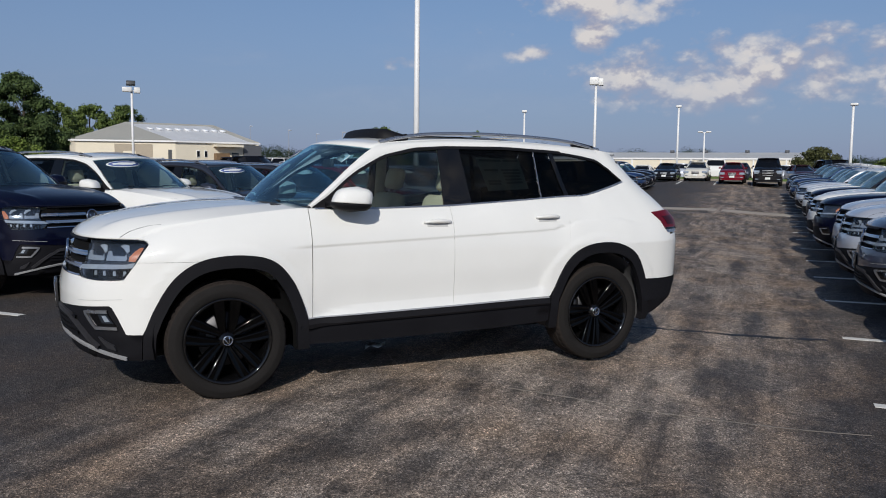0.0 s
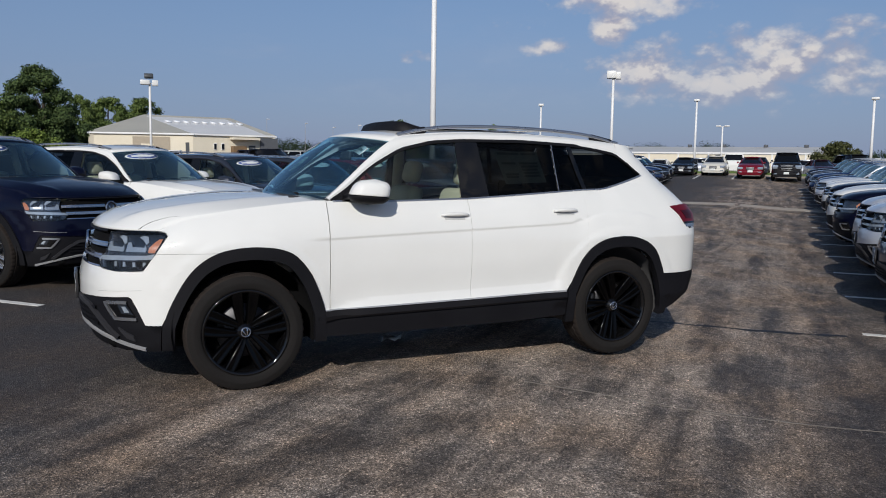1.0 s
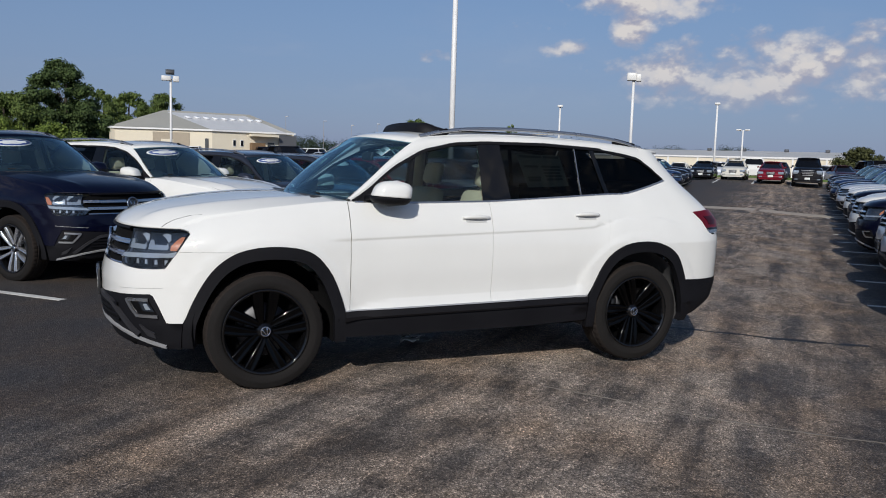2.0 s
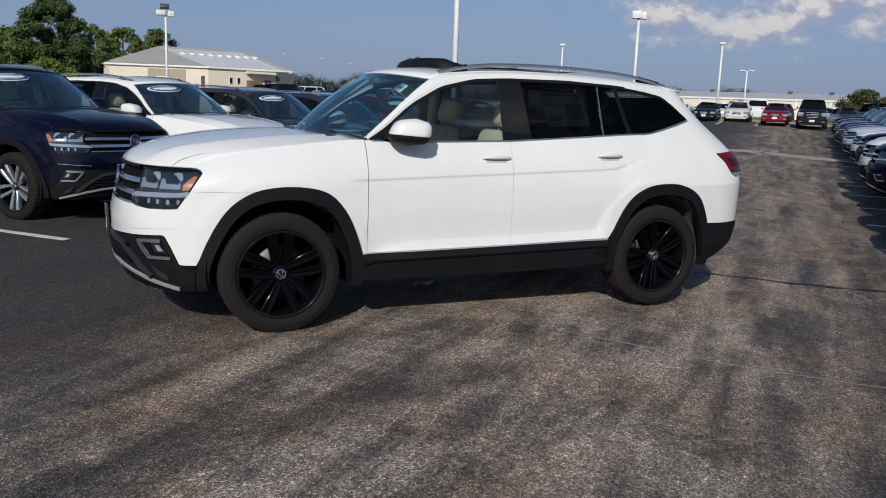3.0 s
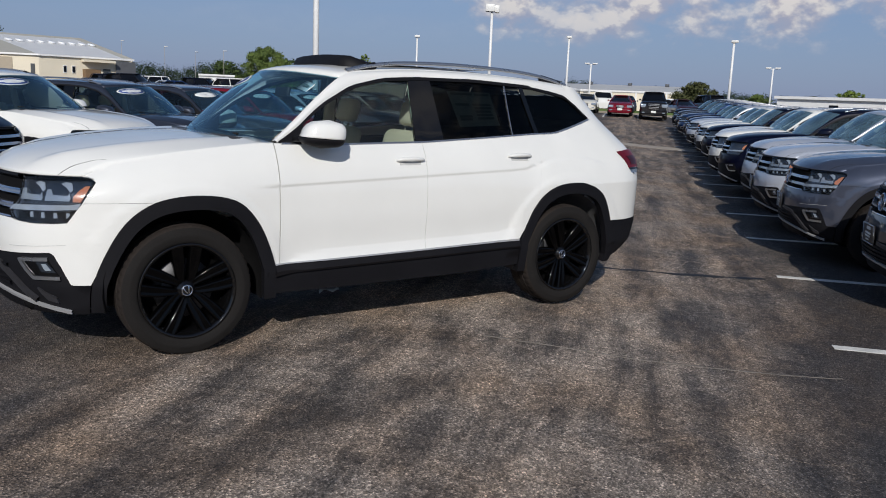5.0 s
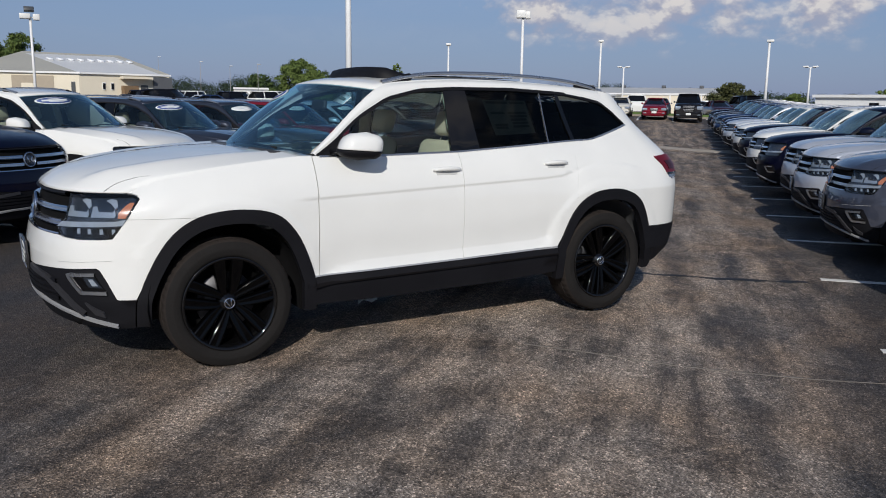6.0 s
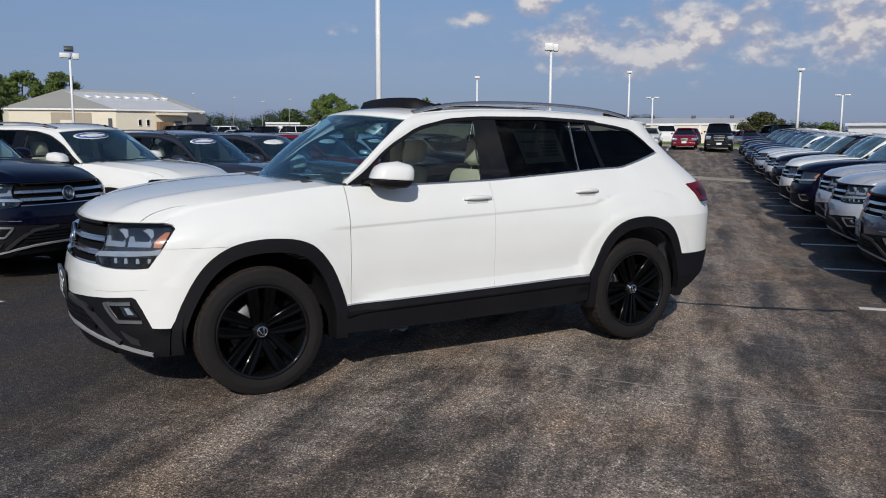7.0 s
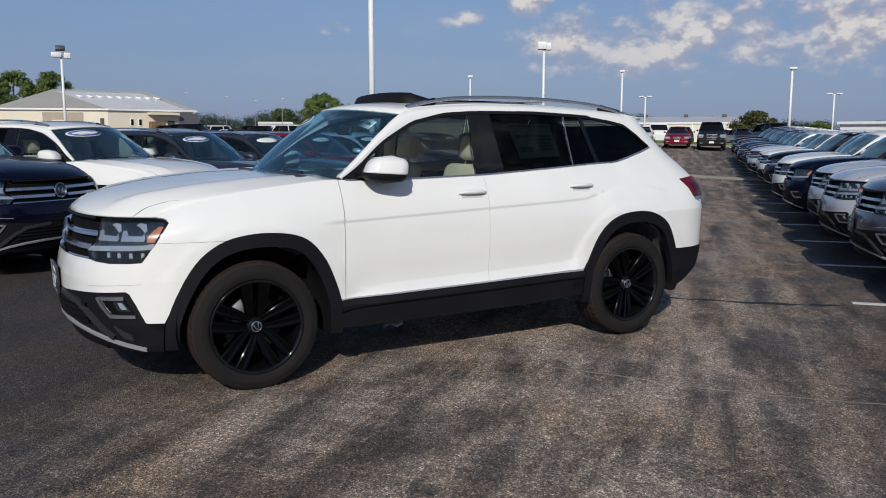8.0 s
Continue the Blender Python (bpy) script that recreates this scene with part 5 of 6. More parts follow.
# ---- other vehicles, far off ----
def far_car(kind, mat, label):
    """A plainer car, nose to -x: sedan, wagon or pickup."""
    car = thing("car", label, "car", "far parked cars")
    L, W, H, belt, clear = {"sedan": (4.8, 1.68, 1.42, .97, .22), "wagon": (5.1, 1.82, 1.86, 1.24, .28), "pickup": (5.8, 1.9, 1.72, 1.16, .34)}[kind]
    f, r = -L / 2, L / 2
    hood = {"sedan": .84, "wagon": 1.16, "pickup": 1.08}[kind]
    prof = [(f, hood - .30), (f + .05, hood - .12), (f + .25, hood), (f + 1.25, belt - .02), (f + 1.5, belt), (r - 1.1, belt), (r - .25, belt), (r - .04, belt - .15), (r, belt - .40)]
    rows = []
    for x, zt in prof:
        q = 1 - max(0, (f + .5 - x) / .5) ** 2 * .16 - max(0, (x - r + .4) / .4) ** 2 * .14
        w = W / 2 * q
        rows.append([(x, s * w * k, clear + (zt - clear) * h) for s, k, h in ((-1, .90, 0), (-1, 1, .25), (-1, 1, .62), (-1, .95, .9), (-1, .80, 1), (-1, .3, 1.015), (1, .3, 1.015), (1, .80, 1), (1, .95, .9), (1, 1, .62), (1, 1, .25), (1, .90, 0))])
    g = sheet(rows)
    m = len(rows[0])
    body = (g[0], g[1] + [tuple(range(m)), tuple(reversed([(len(rows) - 1) * m + i for i in range(m)]))])
    part("body", body, mat, car, sharp=50)
    part("bonnet_edge", box(.05, W * .70, .035, .015, 2, (f + .06, 0, hood - .10)), mat, car)
    cab = {"sedan": (f + 1.15, f + 2.2, r - 1.55, r - .75), "wagon": (f + 1.3, f + 2.1, r - .55, r - .18), "pickup": (f + 1.5, f + 2.1, f + 3.55, f + 3.85)}[kind]
    tw, bw = W * (.275 if kind == "sedan" else .33), W * .435
    ring = lambda x0, x1, w, z: [(x0 + .06, 0, z), (x0 + .08, -w * .6, z - .005), (x0 + .16, -w, z - .02), (x1 - .10, -w, z - .02), (x1, -w * .6, z - .005), (x1, w * .6, z - .005), (x1 - .10, w, z - .02), (x0 + .16, w, z - .02), (x0 + .08, w * .6, z - .005), (x0 + .06, 0, z)]
    part("glasshouse", sheet([ring(cab[0], cab[3], bw, belt - .03), ring(cab[1] - .05, cab[2] + .05, tw, H - .06)]), GLOSSB, car, "dark windows")
    rf = ring(cab[1] - .12, cab[2] + .12, tw + .02, H)
    part("roof", (lambda g: (g[0], g[1] + [tuple(range(10, 19))]))(sheet([[(p[0], p[1] * 1.02, p[2] - .07) for p in rf], [(p[0], p[1] * .94, p[2]) for p in rf]])), mat, car)
    for s in (-1, 1):
        for xb, xt in ((cab[0] + .08, cab[1]), ((cab[0] + cab[3]) / 2, (cab[1] + cab[2]) / 2), (cab[3] - .02, cab[2] + .06)):
            part("pillar", tube([(xb, s * (bw + .005), belt - .02), (xt, s * (tw + .012), H - .05)], .04, 6), mat, car)
        part("headlight", moved(box(.16, .36, .17 if kind == "sedan" else .24, .04, 2), pose(f + .05, s * W * .375, hood - (.20 if kind == "sedan" else .26), 0, 0, s * 14)), LENS, car)
        part("fog_lamp", box(.06, .20, .07, .02, 2, (f + .0, s * W * .36, clear + .17)), GUIDE, car)
        part("wing_mirror", box(.10, .13, .11, .04, 2, (cab[0] + .35, s * (W / 2 + .01), belt + .05)), mat, car)
        for x in (f + .95, r - 1.02):
            at = Matrix.Translation((x, s * (W / 2 - .11), .34)) @ (Matrix.Rotation(math.pi, 4, "Z") if s > 0 else Matrix())
            wh = part("wheel", moved(lathe([(.0001, -.09), (.10, -.10), (.22, -.105), (.22, .05)], 16), at), ALLOY, car)
            part("tyre", moved(lathe([(.22, -.10), (.30, -.115), (.34, -.09), (.34, .09), (.22, .10)], 18), at), RUBBER, wh)
    gw, gh, gz0 = W * (.40 if kind == "wagon" else .30), (.36 if kind == "wagon" else .20), hood - (.30 if kind == "wagon" else .24)
    grille = part("grille", box(.10, gw, gh, .03, 2, (f + .01, 0, gz0)), GLOSSB, car, "dark grille with bright bars")
    for k in range(4 if kind == "wagon" else 3):
        part("grille_bar", box(.03, gw * (1.02 - .05 * k), .034, .01, 1, (f - .045, 0, gz0 + gh * (.42 - .28 * k))), SKID, grille)
    part("windscreen_edge", tube([(cab[1] - .06, -tw, H - .05), (cab[1] - .14, 0, H - .035), (cab[1] - .06, tw, H - .05)], .03, 6), mat, car)
    part("bumper", box(.16, W * .92, .20, .06, 2, (f + .06, 0, clear + .16)), mat if kind == "sedan" else CLAD, car)
    part("underbody", box(L * .86, W * .8, .2, .03, 1, (0, 0, clear + .06)), DARKIN, car)
    part("number_plate", box(.02, .32, .14, .01, 1, (f - .03, 0, clear + .22)), PAPER, car)
    return car


def put(kind, mat, label, a, b, turn=0.0):
    far_car(kind, mat, label).matrix_basis = stand(a, b, turn)


put("wagon", BLACKP, "large black SUV with a bright grille", 53, 3.14)
put("sedan", RED, "dark red sedan parked facing the lane", 53.5, .93)
put("sedan", CREAM, "old off-white sedan parked facing the lane", 57, -1.67)
put("sedan", BLACKP, "black sedan parked facing the lane", 58.5, -4.02)
put("sedan", MAROON, "dark maroon sedan parked at the row's end", 62, 5.55, 12)
put("sedan", WHITE, "white sedan parked further back", 66, -6.8, 180)
put("pickup", WHITE, "white pickup parked further back", 66.5, -.9, 180)
put("sedan", SILVER, "silver sedan parked further back", 66, -3.6, 180)
put("sedan", DGREY, "dark grey sedan parked further back", 66, -2.4, 180)
put("sedan", DGREY, "dark grey sedan parked behind the red one", 62, 1.15, 180)
put("sedan", SILVER, "silver sedan parked beside the black SUV", 66, 4.65, 180)
put("wagon", BLACKP, "black SUV standing behind the row", 64, 8.1, 20)
put("wagon", WHITE, "white SUV parked near the beige building", 48, -46, -60)
put("wagon", BLACKP, "black SUV parked near the beige building", 40, -52, -60)
put("sedan", SILVER, "silver sedan in the far rows", 52, -40, -60)
put("sedan", BLUE, "blue sedan in the far rows", 56, -36, -60)

far_rnd = random.Random(9)
for k in range(9):
    az, dist = 70.6 + 1.15 * k + far_rnd.uniform(-.2, .2), 78 + far_rnd.uniform(-8, 10)
    x, y = -2.7 + dist * math.cos(radians(az)), -6.0 + dist * math.sin(radians(az))
    kind, mat, word = (("wagon", WHITE, "white SUV"), ("sedan", DGREY, "dark grey sedan"), ("wagon", BLACKP, "black SUV"), ("sedan", SILVER, "silver sedan"), ("wagon", NAVY, "dark navy SUV"))[k * 2 % 5]
    put(kind, mat, word + " in the far rows before the service building", x * UX + y * UY, x * UY - y * UX, far_rnd.choice((90, -90, 80)))

# ---- kerb and grass at the lot's far end ----
def slab(name, a0, a1, b0, b1, z0, z1, mat, label, category, n=8):
    rows = []
    for aa, zz in ((a0, z0), (a0 + .04, z1), (a1, z1), (a1, z0)):
        rows.append([(*lane(aa, b0 + (b1 - b0) * i / n), ground_z(*lane(aa, b0 + (b1 - b0) * i / n)) + zz) for i in range(n + 1)])
    return tagged(part(name, sheet(rows), mat, sharp=30), label, category, kind="structure")


slab("kerb", 59.6, 59.9, -14, 9, -.05, .14, CONCRETE, "pale concrete kerb at the lot's end", "kerb")
slab("lawn", 59.91, 62.6, -14, 9, -.05, .30, GRASS, "strip of grass between parking rows", "grass")
for b in (-5.1, -2.6, -.15, 2.2, 4.6):
    strip_on_ground("parking_line", 50.8, b, 59.4, b, .14, LINEP, .005, "white painted line at the lot's far end", "line", n=6)

# ---- lamp posts ----
POLE = plain("white_pole_paint", (0.74, 0.74, 0.73), 0.4, grain=30, vary=0.06, bump=0.05)
LAMPBOX = plain("lamp_housing", (0.70, 0.70, 0.68), 0.4, grain=30, vary=0.06, bump=0.0)
LAMPDK = plain("dark_floodlight", (0.05, 0.055, 0.06), 0.5, grain=30, vary=0.1, bump=0.0)


def lamp_post(x, y, top, radius, heads, label):
    z0 = ground_z(x, y)
    post = thing("lamp_post", label, "lamp post", "lot lamp posts")
    post.matrix_basis = Matrix.Translation((x, y, z0))
    h = top - z0
    part("pole", tube([(0, 0, 0), (0, 0, h * .5), (0, 0, h)], [radius, radius * .92, radius * .80], 12), POLE, post)
    part("base", lathe_z([(radius * 2.0, 0), (radius * 2.0, .30), (radius * 1.6, .36), (radius, .40)], 16), CONCRETE, post)
    for dx, dy, dz, sx, sy, sz, tilt, mat in heads:
        turn = math.atan2(-(y + 6), -(x + 2.7)) + math.pi / 2
        part("lamp_head" if mat != LAMPDK else "floodlight", moved(box(sx, sy, sz, .03, 2), Matrix.Rotation(turn, 4, "Z") @ pose(dx, dy, h + dz, tilt)), mat, post)
    if len(heads) > 1:
        turn = math.atan2(-(y + 6), -(x + 2.7)) + math.pi / 2
        part("cross_arm", moved(box(abs(heads[0][0]) + abs(heads[1][0]) + .1, .06, .06, .01, 1), Matrix.Rotation(turn, 4, "Z") @ pose((heads[0][0] + heads[1][0]) / 2, 0, h - .05)), POLE, post)
    return post


def lathe_z(profile, n):
    verts, faces = lathe([(r, z) for r, z in profile], n)
    return [(v[0], v[2], v[1]) for v in verts], [tuple(reversed(f)) for f in faces]


ONE = ((0, 0, .12, .55, .5, .22, 0, LAMPBOX),)
lamp_post(9.0, 20.2, 9.0, .105, ONE, "tall white steel lamp post behind the cars")
lamp_post(2.53, 57.6, 7.0, .10, ((-.32, 0, .02, .66, .5, .34, 0, LAMPBOX), (.38, 0, -.02, .42, .5, .40, 0, LAMPBOX), (-.05, 0, .48, .62, .30, .30, -25, LAMPDK)), "white lamp post with two heads and a floodlight")
lamp_post(28.0, 36.0, 7.0, .10, ((-.12, 0, .05, .56, .5, .46, 0, LAMPBOX), (.30, .1, 0, .30, .5, .44, 0, LAMPBOX)), "white lamp post with two box heads")
lamp_post(46.6, 49.6, 7.05, .10, ((0, 0, .08, .46, .4, .18, 0, LAMPBOX),), "slim white lamp post with one head")
lamp_post(47.9, 33.3, 6.25, .10, ((.05, 0, .05, .50, .4, .17, 0, LAMPBOX),), "slim white lamp post with one head")
lamp_post(32.2, 51.6, 6.2, .085, ((0, 0, .06, .42, .4, .18, 0, LAMPBOX),), "slim white lamp post with one head")
lamp_post(63.5, 64.5, 5.9, .10, ((-.45, 0, .04, .55, .35, .14, 0, LAMPBOX), (.45, 0, .04, .55, .35, .14, 0, LAMPBOX)), "white lamp post with a pair of flat heads")
lamp_post(71.8, 46.6, 5.68, .10, ((-.45, 0, .04, .55, .35, .14, 0, LAMPBOX), (.45, 0, .04, .55, .35, .14, 0, LAMPBOX)), "white lamp post with a pair of flat heads")

# ---- buildings ----
EYE0 = (-2.7, -6.0)


def polar(az, dist):
    return EYE0[0] + dist * math.cos(radians(az)), EYE0[1] + dist * math.sin(radians(az))


BWALL = plain("beige_siding", (0.74, 0.67, 0.53), 0.8, grain=8, vary=0.08, bump=0.1, wear=.4)
BROOF = plain("grey_metal_roof", (0.44, 0.425, 0.37), 0.55, 0.1, grain=5, vary=0.1, bump=0.1, wear=.3)
WROOF = plain("pale_metal_roof", (0.70, 0.70, 0.69), 0.45, 0.1, grain=5, vary=0.08, bump=0.1, wear=.3)
BROWN = plain("brown_panels", (0.20, 0.125, 0.065), 0.7, grain=8, vary=0.15, bump=0.1)
BAYM = plain("tan_panels", (0.40, 0.34, 0.26), 0.8, grain=8, vary=0.1, bump=0.1)
GWALL = plain("grey_siding", (0.10, 0.105, 0.115), 0.7, grain=8, vary=0.12, bump=0.1)
SKYL = plain("roof_skylight", (0.80, 0.82, 0.84), 0.3, grain=10, vary=0.05, bump=0.0)
RROOF = plain("dull_white_roof", (0.50, 0.50, 0.49), 0.6, grain=5, vary=0.1, bump=0.05, wear=.3)
TRIMW = plain("white_fascia", (0.80, 0.80, 0.79), 0.6, grain=8, vary=0.08, bump=0.05)


def quad_wall(p, q, z0, z1, depth=.3):
    """A wall slab between two plan points, thickness to its back."""
    d = Vector((q[0] - p[0], q[1] - p[1])).normalized()
    n = Vector((-d.y, d.x)) * depth
    c = [(p[0], p[1]), (q[0], q[1]), (q[0] + n.x, q[1] + n.y), (p[0] + n.x, p[1] + n.y)]
    return [(x, y, z0) for x, y in c] + [(x, y, z1) for x, y in c], [(0, 1, 5, 4), (1, 2, 6, 5), (2, 3, 7, 6), (3, 0, 4, 7), (4, 5, 6, 7), (3, 2, 1, 0)]


def along(p, q, t, out=0.0):
    d = Vector((q[0] - p[0], q[1] - p[1]))
    n = Vector((d.y, -d.x)).normalized() * out
    return p[0] + d.x * t + n.x, p[1] + d.y * t + n.y


def panel_on(p, q, t0, t1, z0, z1, out, depth):
    return quad_wall(along(p, q, t0, out), along(p, q, t1, out), z0, z1, depth)


def left_building():
    g, eave, top = .66, 4.28, 6.65
    Lc, Nc, Fc = polar(89.18, 98.5), polar(82.73, 96), polar(77.3, 100)
    Bc = (Lc[0] + Fc[0] - Nc[0], Lc[1] + Fc[1] - Nc[1])
    R1, R2 = polar(85.81, 106), polar(80.3, 109)
    b = thing("service_building", "beige service building with a grey and white metal roof", "building")
    part("wall", quad_wall(Lc, Nc, g, eave), BWALL, b)
    part("wall", quad_wall(Nc, Fc, g, eave), BWALL, b)
    part("wall", quad_wall(Bc, Lc, g, eave), BWALL, b)
    part("wall", quad_wall(Fc, Bc, g, eave), BWALL, b)
    def up(p, z, o=0):
        return (p[0], p[1], z)
    part("roof_end", thick(([up(Lc, eave), up(Nc, eave), up(R1, top)], [(0, 1, 2)]), .12), BROOF, b, "grey hipped roof end", smooth_shade=False)
    slope = part("roof_slope", thick(([up(Nc, eave), up(Fc, eave), up(R2, top), up(R1, top)], [(0, 1, 2, 3)]), .12), WROOF, b, "pale metal roof slope with skylights", smooth_shade=False)
    part("roof_back", thick(([up(Fc, eave), up(Bc, eave), up(R2, top)], [(0, 1, 2)]), .12), BROOF, b, smooth_shade=False)
    part("roof_back", thick(([up(Bc, eave), up(Lc, eave), up(R1, top), up(R2, top)], [(0, 1, 2, 3)]), .12), BROOF, b, smooth_shade=False)
    part("fascia", quad_wall(along(Lc, Nc, -.02, .25), along(Lc, Nc, 1.02, .25), eave - .14, eave + .04, .2), TRIMW, b)
    part("fascia", quad_wall(along(Nc, Fc, -.01, .25), along(Nc, Fc, 1.01, .25), eave - .14, eave + .04, .2), TRIMW, b)
    N3, F3, A3, B3 = (Vector(up(p, z)) for p, z in ((Nc, eave), (Fc, eave), (R1, top), (R2, top)))
    nrm = (F3 - N3).cross(A3 - N3).normalized()
    if nrm.z < 0:
        nrm = -nrm
    for k in range(9):
        t = .07 + .105 * k
        lo, hi = N3.lerp(F3, t), A3.lerp(B3, t)
        c = lo.lerp(hi, .62) + nrm * .14
        dx, dy = (F3 - N3).normalized(), (hi - lo).normalized()
        m = Matrix((( *dx, 0), (*dy, 0), (*nrm, 0), (0, 0, 0, 1))).transposed()
        m.translation = c
        part("skylight", moved(box(.48, .85, .20, .05, 1), m), SKYL, slope)
    # hip-end wall: wide door bay, small door
    bay = part("door_bay", panel_on(Lc, Nc, .42, .78, 2.4, 3.9, .05, .10), BAYM, b, "tan recessed bay over the doors")
    part("roller_door", panel_on(Lc, Nc, .50, .62, g, 3.1, .08, .06), BWALL, bay)
    part("door", panel_on(Lc, Nc, .93, .965, g, 3.3, .06, .08), LAMPDK, b)
    for t in (.24, .33):
        w = part("window", panel_on(Nc, Fc, t, t + .035, 2.5, 3.3, .06, .08), TRIMW, b)
        part("pane", panel_on(Nc, Fc, t + .004, t + .031, 2.58, 3.22, .09, .03), GLOSSB, w)
    aw = part("awning_wall", panel_on(Nc, Fc, .44, .60, g, 3.0, .9, .8), BROWN, b, "brown panelled front of the annex")
    part("awning_roof", panel_on(Nc, Fc, .43, .76, 3.75, 4.0, 1.1, 1.0), BWALL, b)
    part("sign_panel", panel_on(Nc, Fc, .66, .74, 2.4, 3.1, .15, .08), LAMPDK, b, "dark unlettered sign panel")
    part("annex_wall", panel_on(Nc, Fc, .80, 1.02, g, 4.0, .3, .2), GWALL, b, "dark grey siding of the annex")


left_building()


def right_building():
    g, wall_top, top = .66, 3.05, 3.95
    p, q = polar(63, 112), polar(40.85, 101)
    b = thing("long_building", "long low beige building with a white roof", "building")
    d = Vector((q[0] - p[0], q[1] - p[1])).normalized()
    nb = Vector((-d.y, d.x)) * 18
    back = [(c[0] + nb.x, c[1] + nb.y) for c in (p, q)]
    part("wall", quad_wall(p, q, g, wall_top), BWALL, b)
    part("wall", quad_wall(q, back[1], g, wall_top), BWALL, b)
    part("wall", quad_wall(back[1], back[0], g, wall_top), BWALL, b)
    part("wall", quad_wall(back[0], p, g, wall_top), BWALL, b)
    mid = [((p[0] + back[0][0]) / 2, (p[1] + back[0][1]) / 2), ((q[0] + back[1][0]) / 2, (q[1] + back[1][1]) / 2)]
    f0, f1 = along(p, q, -.005, .06), along(p, q, 1.005, .06)
    part("roof", thick(([(*f0, wall_top), (*f1, wall_top), (*mid[1], top), (*mid[0], top)], [(0, 1, 2, 3)]), .2), RROOF, b, "white metal roof", smooth_shade=False)
    part("roof", thick(([(*back[1], wall_top), (*back[0], wall_top), (*mid[0], top), (*mid[1], top)], [(0, 1, 2, 3)]), .2), TRIMW, b, smooth_shade=False)
    part("gutter", quad_wall(along(p, q, -.005, .12), along(p, q, 1.005, .12), wall_top - .12, wall_top + .06, .15), TRIMW, b)
    for k in range(12):
        t = .04 + k * .084
        part("downpipe", quad_wall(along(p, q, t, .08), along(p, q, t + .004, .08), g, wall_top, .08), TRIMW, b)
    for t in (.62, .72, .84, .95):
        part("roof_vent", moved(box(.5, .4, .35, .04, 1), pose(*along(p, q, t, -8.3), top + .1, 0, 0, 20)), GWALL, b)


right_building()


def white_shed(az0, d0, az1, d1, h, label):
    p, q = polar(az0, d0), polar(az1, d1)
    b = thing("white_building", label, "building", "low white buildings")
    part("wall", quad_wall(p, q, .3, h - .25, 6), TRIMW, b)
    part("roof", quad_wall(along(p, q, -.01, .3), along(p, q, 1.01, .3), h - .25, h, 6.6), TRIMW, b)
    for k in range(2):
        t = .30 + k * .355
        part("window", panel_on(p, q, t, t + .05, h - 1.4, h - .7, .04, .06), GLOSSB, b)


white_shed(34.8, 84, 24.0, 78, 2.85, "low white building behind the parked row")
white_shed(73.2, 128, 70.9, 128, 3.5, "small white building near the trees")

# ---- trees ----
BARK = plain("bark", (0.05, 0.04, 0.03), 0.9, grain=6, vary=0.3, bump=0.5)


def foliage(name, lo, hi):
    m, nt, p = base(name)
    geo = nt.nodes.new("ShaderNodeNewGeometry")
    clump = noise_tex(nt, 0.5, 3.0)
    both = math_node(nt, "ADD", math_node(nt, "MULTIPLY", geo.outputs["Random Per Island"], 0.55), math_node(nt, "MULTIPLY", clump, 0.45))
    link(nt, ramp(nt, both, [(0.2, lo), (0.8, hi)]), p.inputs["Base Color"])
    p.inputs["Roughness"].default_value = 0.7
    p.inputs["Specular IOR Level"].default_value = 0.2
    return m


LEAF_D = foliage("dark_leaves", (0.024, 0.044, 0.015), (0.088, 0.130, 0.042))
LEAF_F = foliage("far_leaves", (0.016, 0.030, 0.018), (0.045, 0.068, 0.038))
LEAF_M = foliage("leaves", (0.048, 0.080, 0.020), (0.155, 0.205, 0.056))
LEAF_O = foliage("olive_leaves", (0.034, 0.040, 0.016), (0.105, 0.112, 0.042))
LEAF_Y = foliage("light_leaves", (0.060, 0.098, 0.015), (0.200, 0.26, 0.055))


def leaves(blobs, count, size, rnd, flat=.85, rim=1.35):
    """Small leaf sprays, thick at the heart of each clump and thin at its rim."""
    verts, faces = [], []
    total = sum(b[3] ** 2 for b in blobs)
    for cx, cy, cz, r in blobs:
        for _ in range(int(count * r * r / total)):
            d = Vector((rnd.gauss(0, 1), rnd.gauss(0, 1), rnd.gauss(0, 1))).normalized()
            k = r * min(rim, abs(rnd.gauss(.62, .30)))
            c = Vector((cx, cy, cz)) + Vector((d.x, d.y, d.z * flat)) * k
            n = (d + Vector((rnd.uniform(-.8, .8), rnd.uniform(-.8, .8), rnd.uniform(-.2, 1.0)))).normalized()
            a = n.cross(Vector((rnd.uniform(-1, 1), rnd.uniform(-1, 1), .3))).normalized()
            e = n.cross(a)
            s = size * rnd.uniform(.5, 1.5)
            i = len(verts)
            verts += [tuple(c + a * s), tuple(c + e * s * .6), tuple(c - a * s), tuple(c - e * s * .6)]
            faces.append((i, i + 1, i + 2, i + 3))
    return verts, faces


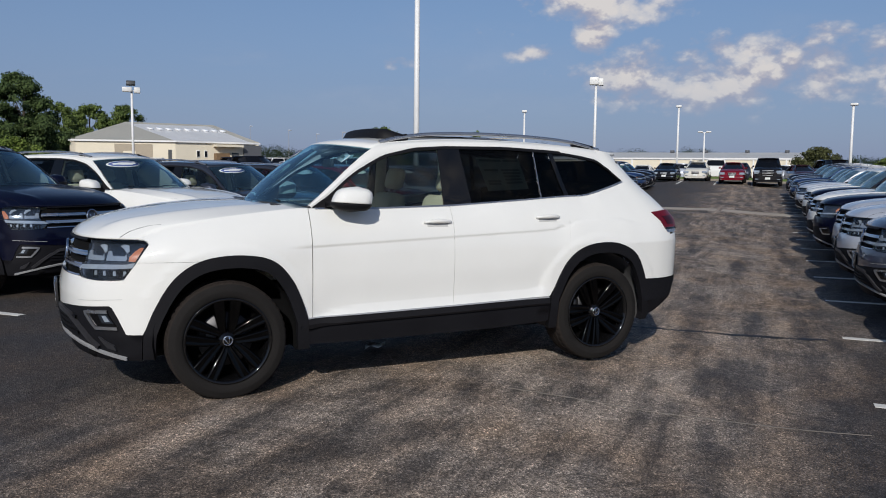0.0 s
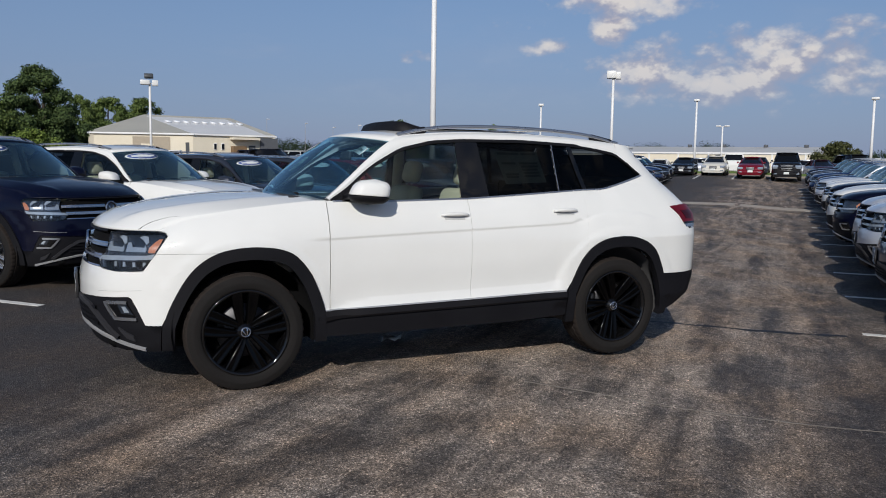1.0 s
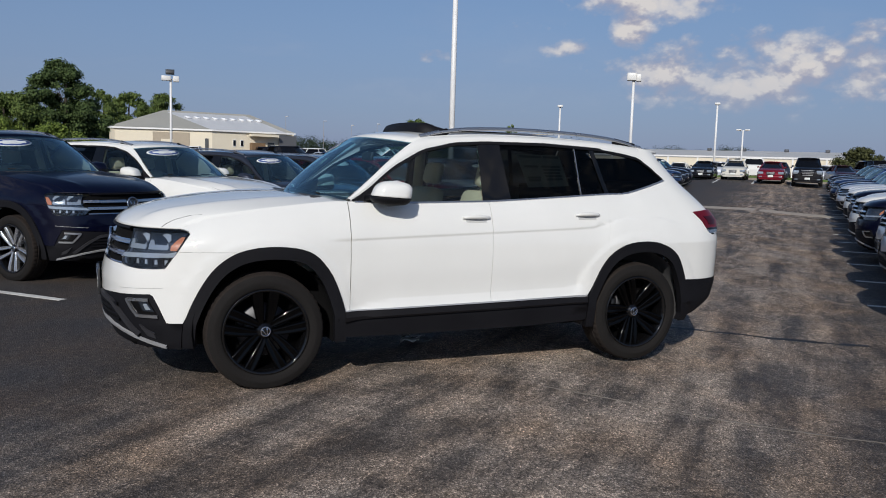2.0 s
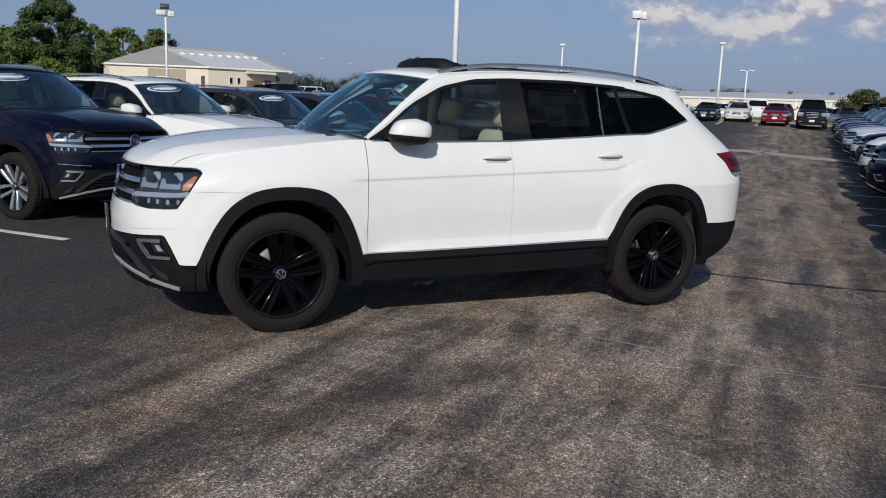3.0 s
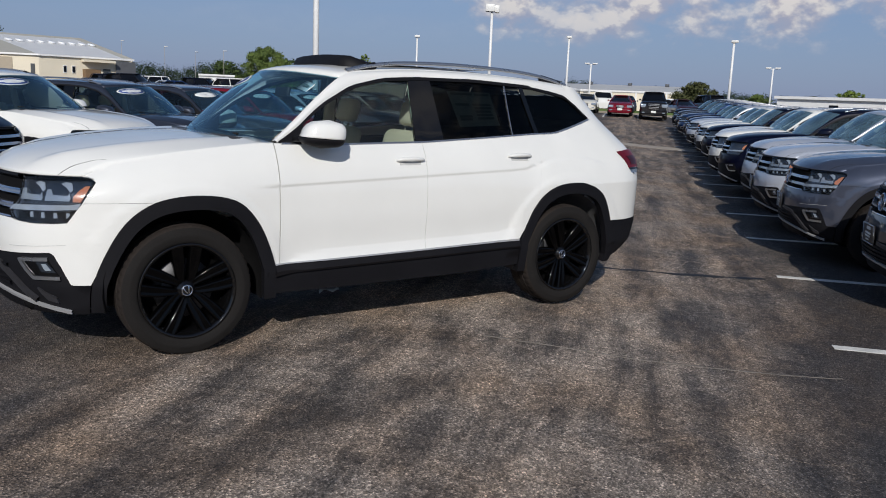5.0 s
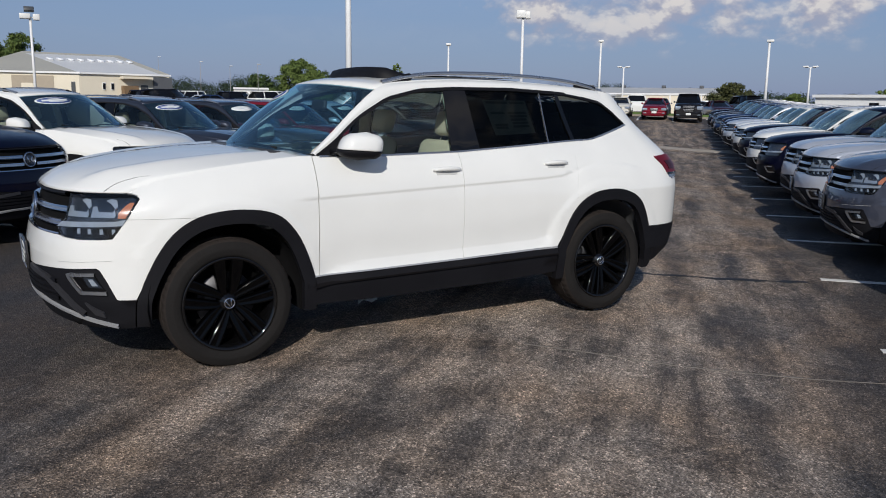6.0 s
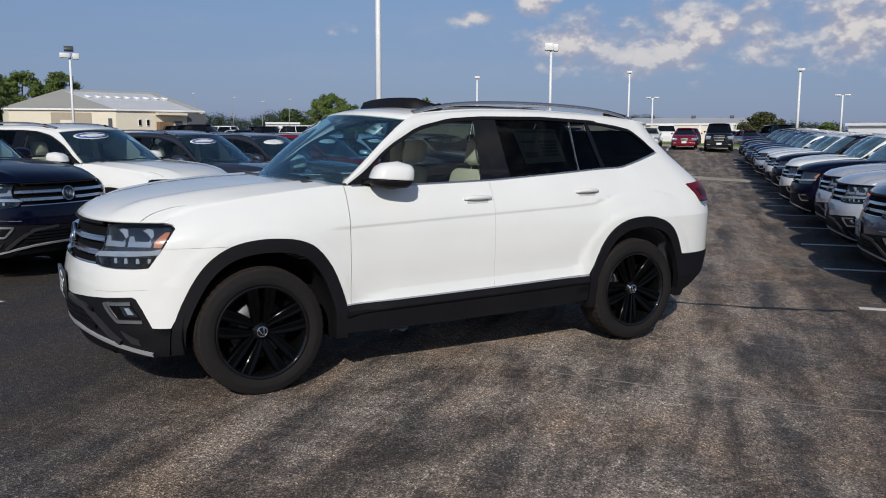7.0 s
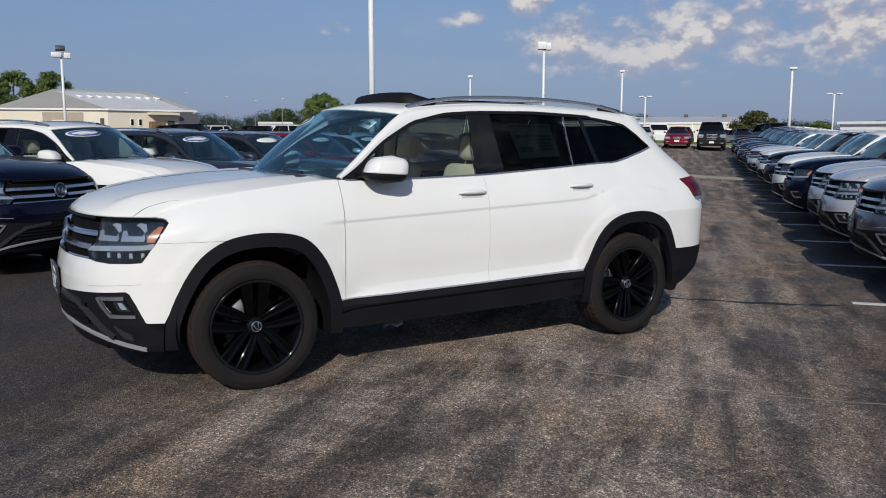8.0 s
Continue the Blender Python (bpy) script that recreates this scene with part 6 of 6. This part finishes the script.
def tree(az, dist, height, width, mat, label, seed, count=2600, size=.22, low=.18, clumps=80):
    """A tapered trunk, forking limbs and an uneven crown of leaf clumps."""
    rnd = random.Random(seed)
    x, y = polar(az, dist)
    z0 = ground_z(x, y)
    t = thing("tree", label, "tree", "trees round the lot")
    t.matrix_basis = Matrix.Translation((x, y, z0))
    part("trunk", tube([(0, 0, 0), (.1, .05, height * .25), (-.05, .1, height * .55), (.1, 0, height * .85)], [height * .028, height * .022, height * .014, height * .004], 8), BARK, t)
    blobs = []
    lean = Vector((rnd.uniform(-.12, .12), rnd.uniform(-.12, .12)))
    for k in range(clumps):
        h = low + (.97 - low) * ((k + rnd.uniform(0, 1)) / clumps)
        u = (h - low) / (1.0 - low)
        w = rnd.uniform(0, 2 * math.pi)
        lobe = 1 + .55 * noise.noise(Vector((math.cos(w) * 1.3, math.sin(w) * 1.3, u * 3.2 + seed * 7.7)))
        spread = width / 2 * math.sin(math.pi * min(1, u * .80 + .18)) ** .75 * lobe
        o = spread * math.sqrt(rnd.uniform(.05, .95))
        r = width * rnd.uniform(.075, .150) * (1.2 - .5 * u)
        blobs.append((o * math.cos(w) + lean.x * height * u, o * math.sin(w) + lean.y * height * u, height * h - r * .3, r))
        if k % 9 == 4:
            tip = Vector(blobs[-1][:3])
            part("limb", tube([(0, .05, tip.z * .55), tuple(tip * .5 + Vector((0, 0, tip.z * .28))), tuple(tip)], [height * .006, height * .004, height * .002], 6), BARK, t)
    part("crown", leaves(blobs, int(count * 1.6), size * 1.08, rnd, .70, 1.2), mat, t, smooth_shade=False)
    return t


tree(91.7, 100, 11.0, 8.6, LEAF_D, "tall dark green broadleaf tree", 1, 60000, 0.115, .03, 120)
tree(95.2, 98, 6.9, 9.5, LEAF_M, "broad green tree beside the taller one", 2, 42000, 0.115, .03)
tree(92.4, 88, 3.7, 6.5, LEAF_Y, "light green bushy young tree", 3, 11000, 0.099, .02)
tree(95.4, 86, 4.2, 7.0, LEAF_Y, "light green bushy young tree", 13, 11000, 0.099, .02)
tree(90.2, 112, 5.2, 6.0, LEAF_D, "low dark green tree by the building", 18, 9900, 0.112, .02)
tree(89.5, 118, 9.2, 6.5, LEAF_M, "thin-crowned dark green tree", 4, 11000, 0.112, .05)
tree(88.0, 126, 9.6, 9.0, LEAF_M, "green tree behind the building", 5, 26000, 0.125, .05)
tree(86.3, 128, 9.9, 8.5, LEAF_M, "green tree behind the building", 6, 26000, 0.125, .05)
tree(69.0, 112, 6.5, 8.0, LEAF_M, "round green tree behind the white SUV", 7, 30000, 0.112, .02)
tree(67.5, 116, 5.3, 5.4, LEAF_D, "round green tree behind the white SUV", 17, 8800, 0.112, .02)
tree(71.6, 150, 5.8, 7.0, LEAF_D, "dark green tree far behind the lot", 19, 7700, 0.132, .02)
tree(61.9, 118, 6.6, 2.6, LEAF_M, "small slender green tree", 8, 3520, 0.099, .10)
tree(58.3, 140, 5.4, 6.5, LEAF_M, "green tree behind the long building", 9, 6600, 0.125, .10)
tree(39.8, 92, 3.5, 4.8, LEAF_O, "olive green bush-like tree at the lot's end", 10, 12100, 0.092, .01)
tree(38.2, 95, 2.0, 3.6, LEAF_O, "olive green bush-like tree at the lot's end", 11, 9900, 0.092, .01)
tree(35.9, 110, 2.7, 3.4, LEAF_M, "small green tree behind the row", 12, 5280, 0.099, .01)
tree(30.4, 105, 3.4, 3.8, LEAF_Y, "small bright green tree behind the row", 14, 6600, 0.092, .01)
tree(32.8, 120, 2.9, 2.6, LEAF_D, "small dark tree behind the white building", 15, 3520, 0.099, .01)


def tree_line():
    rnd = random.Random(21)
    blobs = []
    for az in np.arange(20, 110, .42):
        dist = 255 + 30 * math.sin(az * .31) + rnd.uniform(-8, 8)
        x, y = polar(az, dist)
        h = 6.6 + 2.2 * math.sin(az * .9) * math.sin(az * .37) + rnd.uniform(-.6, .9)
        h *= .62 if az < 39 else 1.0
        blobs.append((x, y, .7 + h * .38, h * .55))
        blobs.append((x + rnd.uniform(-1, 1), y + rnd.uniform(-1, 1), .7 + h * .70, h * .36))
    ob = part("far_woods", leaves(blobs, 260000, .17, rnd, .85, 1.0), LEAF_F, smooth_shade=False)
    tagged(ob, "distant belt of dark green woods", "woods", kind="stuff")


tree_line()

WOOD = plain("grey_wood_pole", (0.30, 0.29, 0.28), 0.9, grain=10, vary=0.2, bump=0.2)
for az, d, h in ((75.3, 125, 6.4), (73.4, 128, 6.0), (71.6, 115, 5.8), (77.9, 140, 7.6)):
    x, y = polar(az, d)
    up = thing("utility_pole", "thin grey utility pole far behind the lot", "pole", "utility poles")
    up.matrix_basis = Matrix.Translation((x, y, ground_z(x, y)))
    part("pole", tube([(0, 0, 0), (0, 0, h)], [.045, .03], 8), WOOD, up)
    part("lamp_head", box(.5, .2, .10, .03, 1, (.2, 0, h)), LAMPBOX, up)

# ---- pale sheet added for a sunlit patch on the ground under the SUV ----
sun_patch = [[(-0.07 - .10 + .058 * i + .02 * j, 0.10 - .05 + .04 * j + .02 * math.sin(i * 2.1), .008 + .030 * abs(math.sin(i * 1.7 + j))) for i in range(4)] for j in range(4)]
tagged(part("sunlit_patch", thick(sheet(sun_patch), .002), PAPER), "pale crumpled sheet standing in for a sunlit patch on the asphalt", "litter")
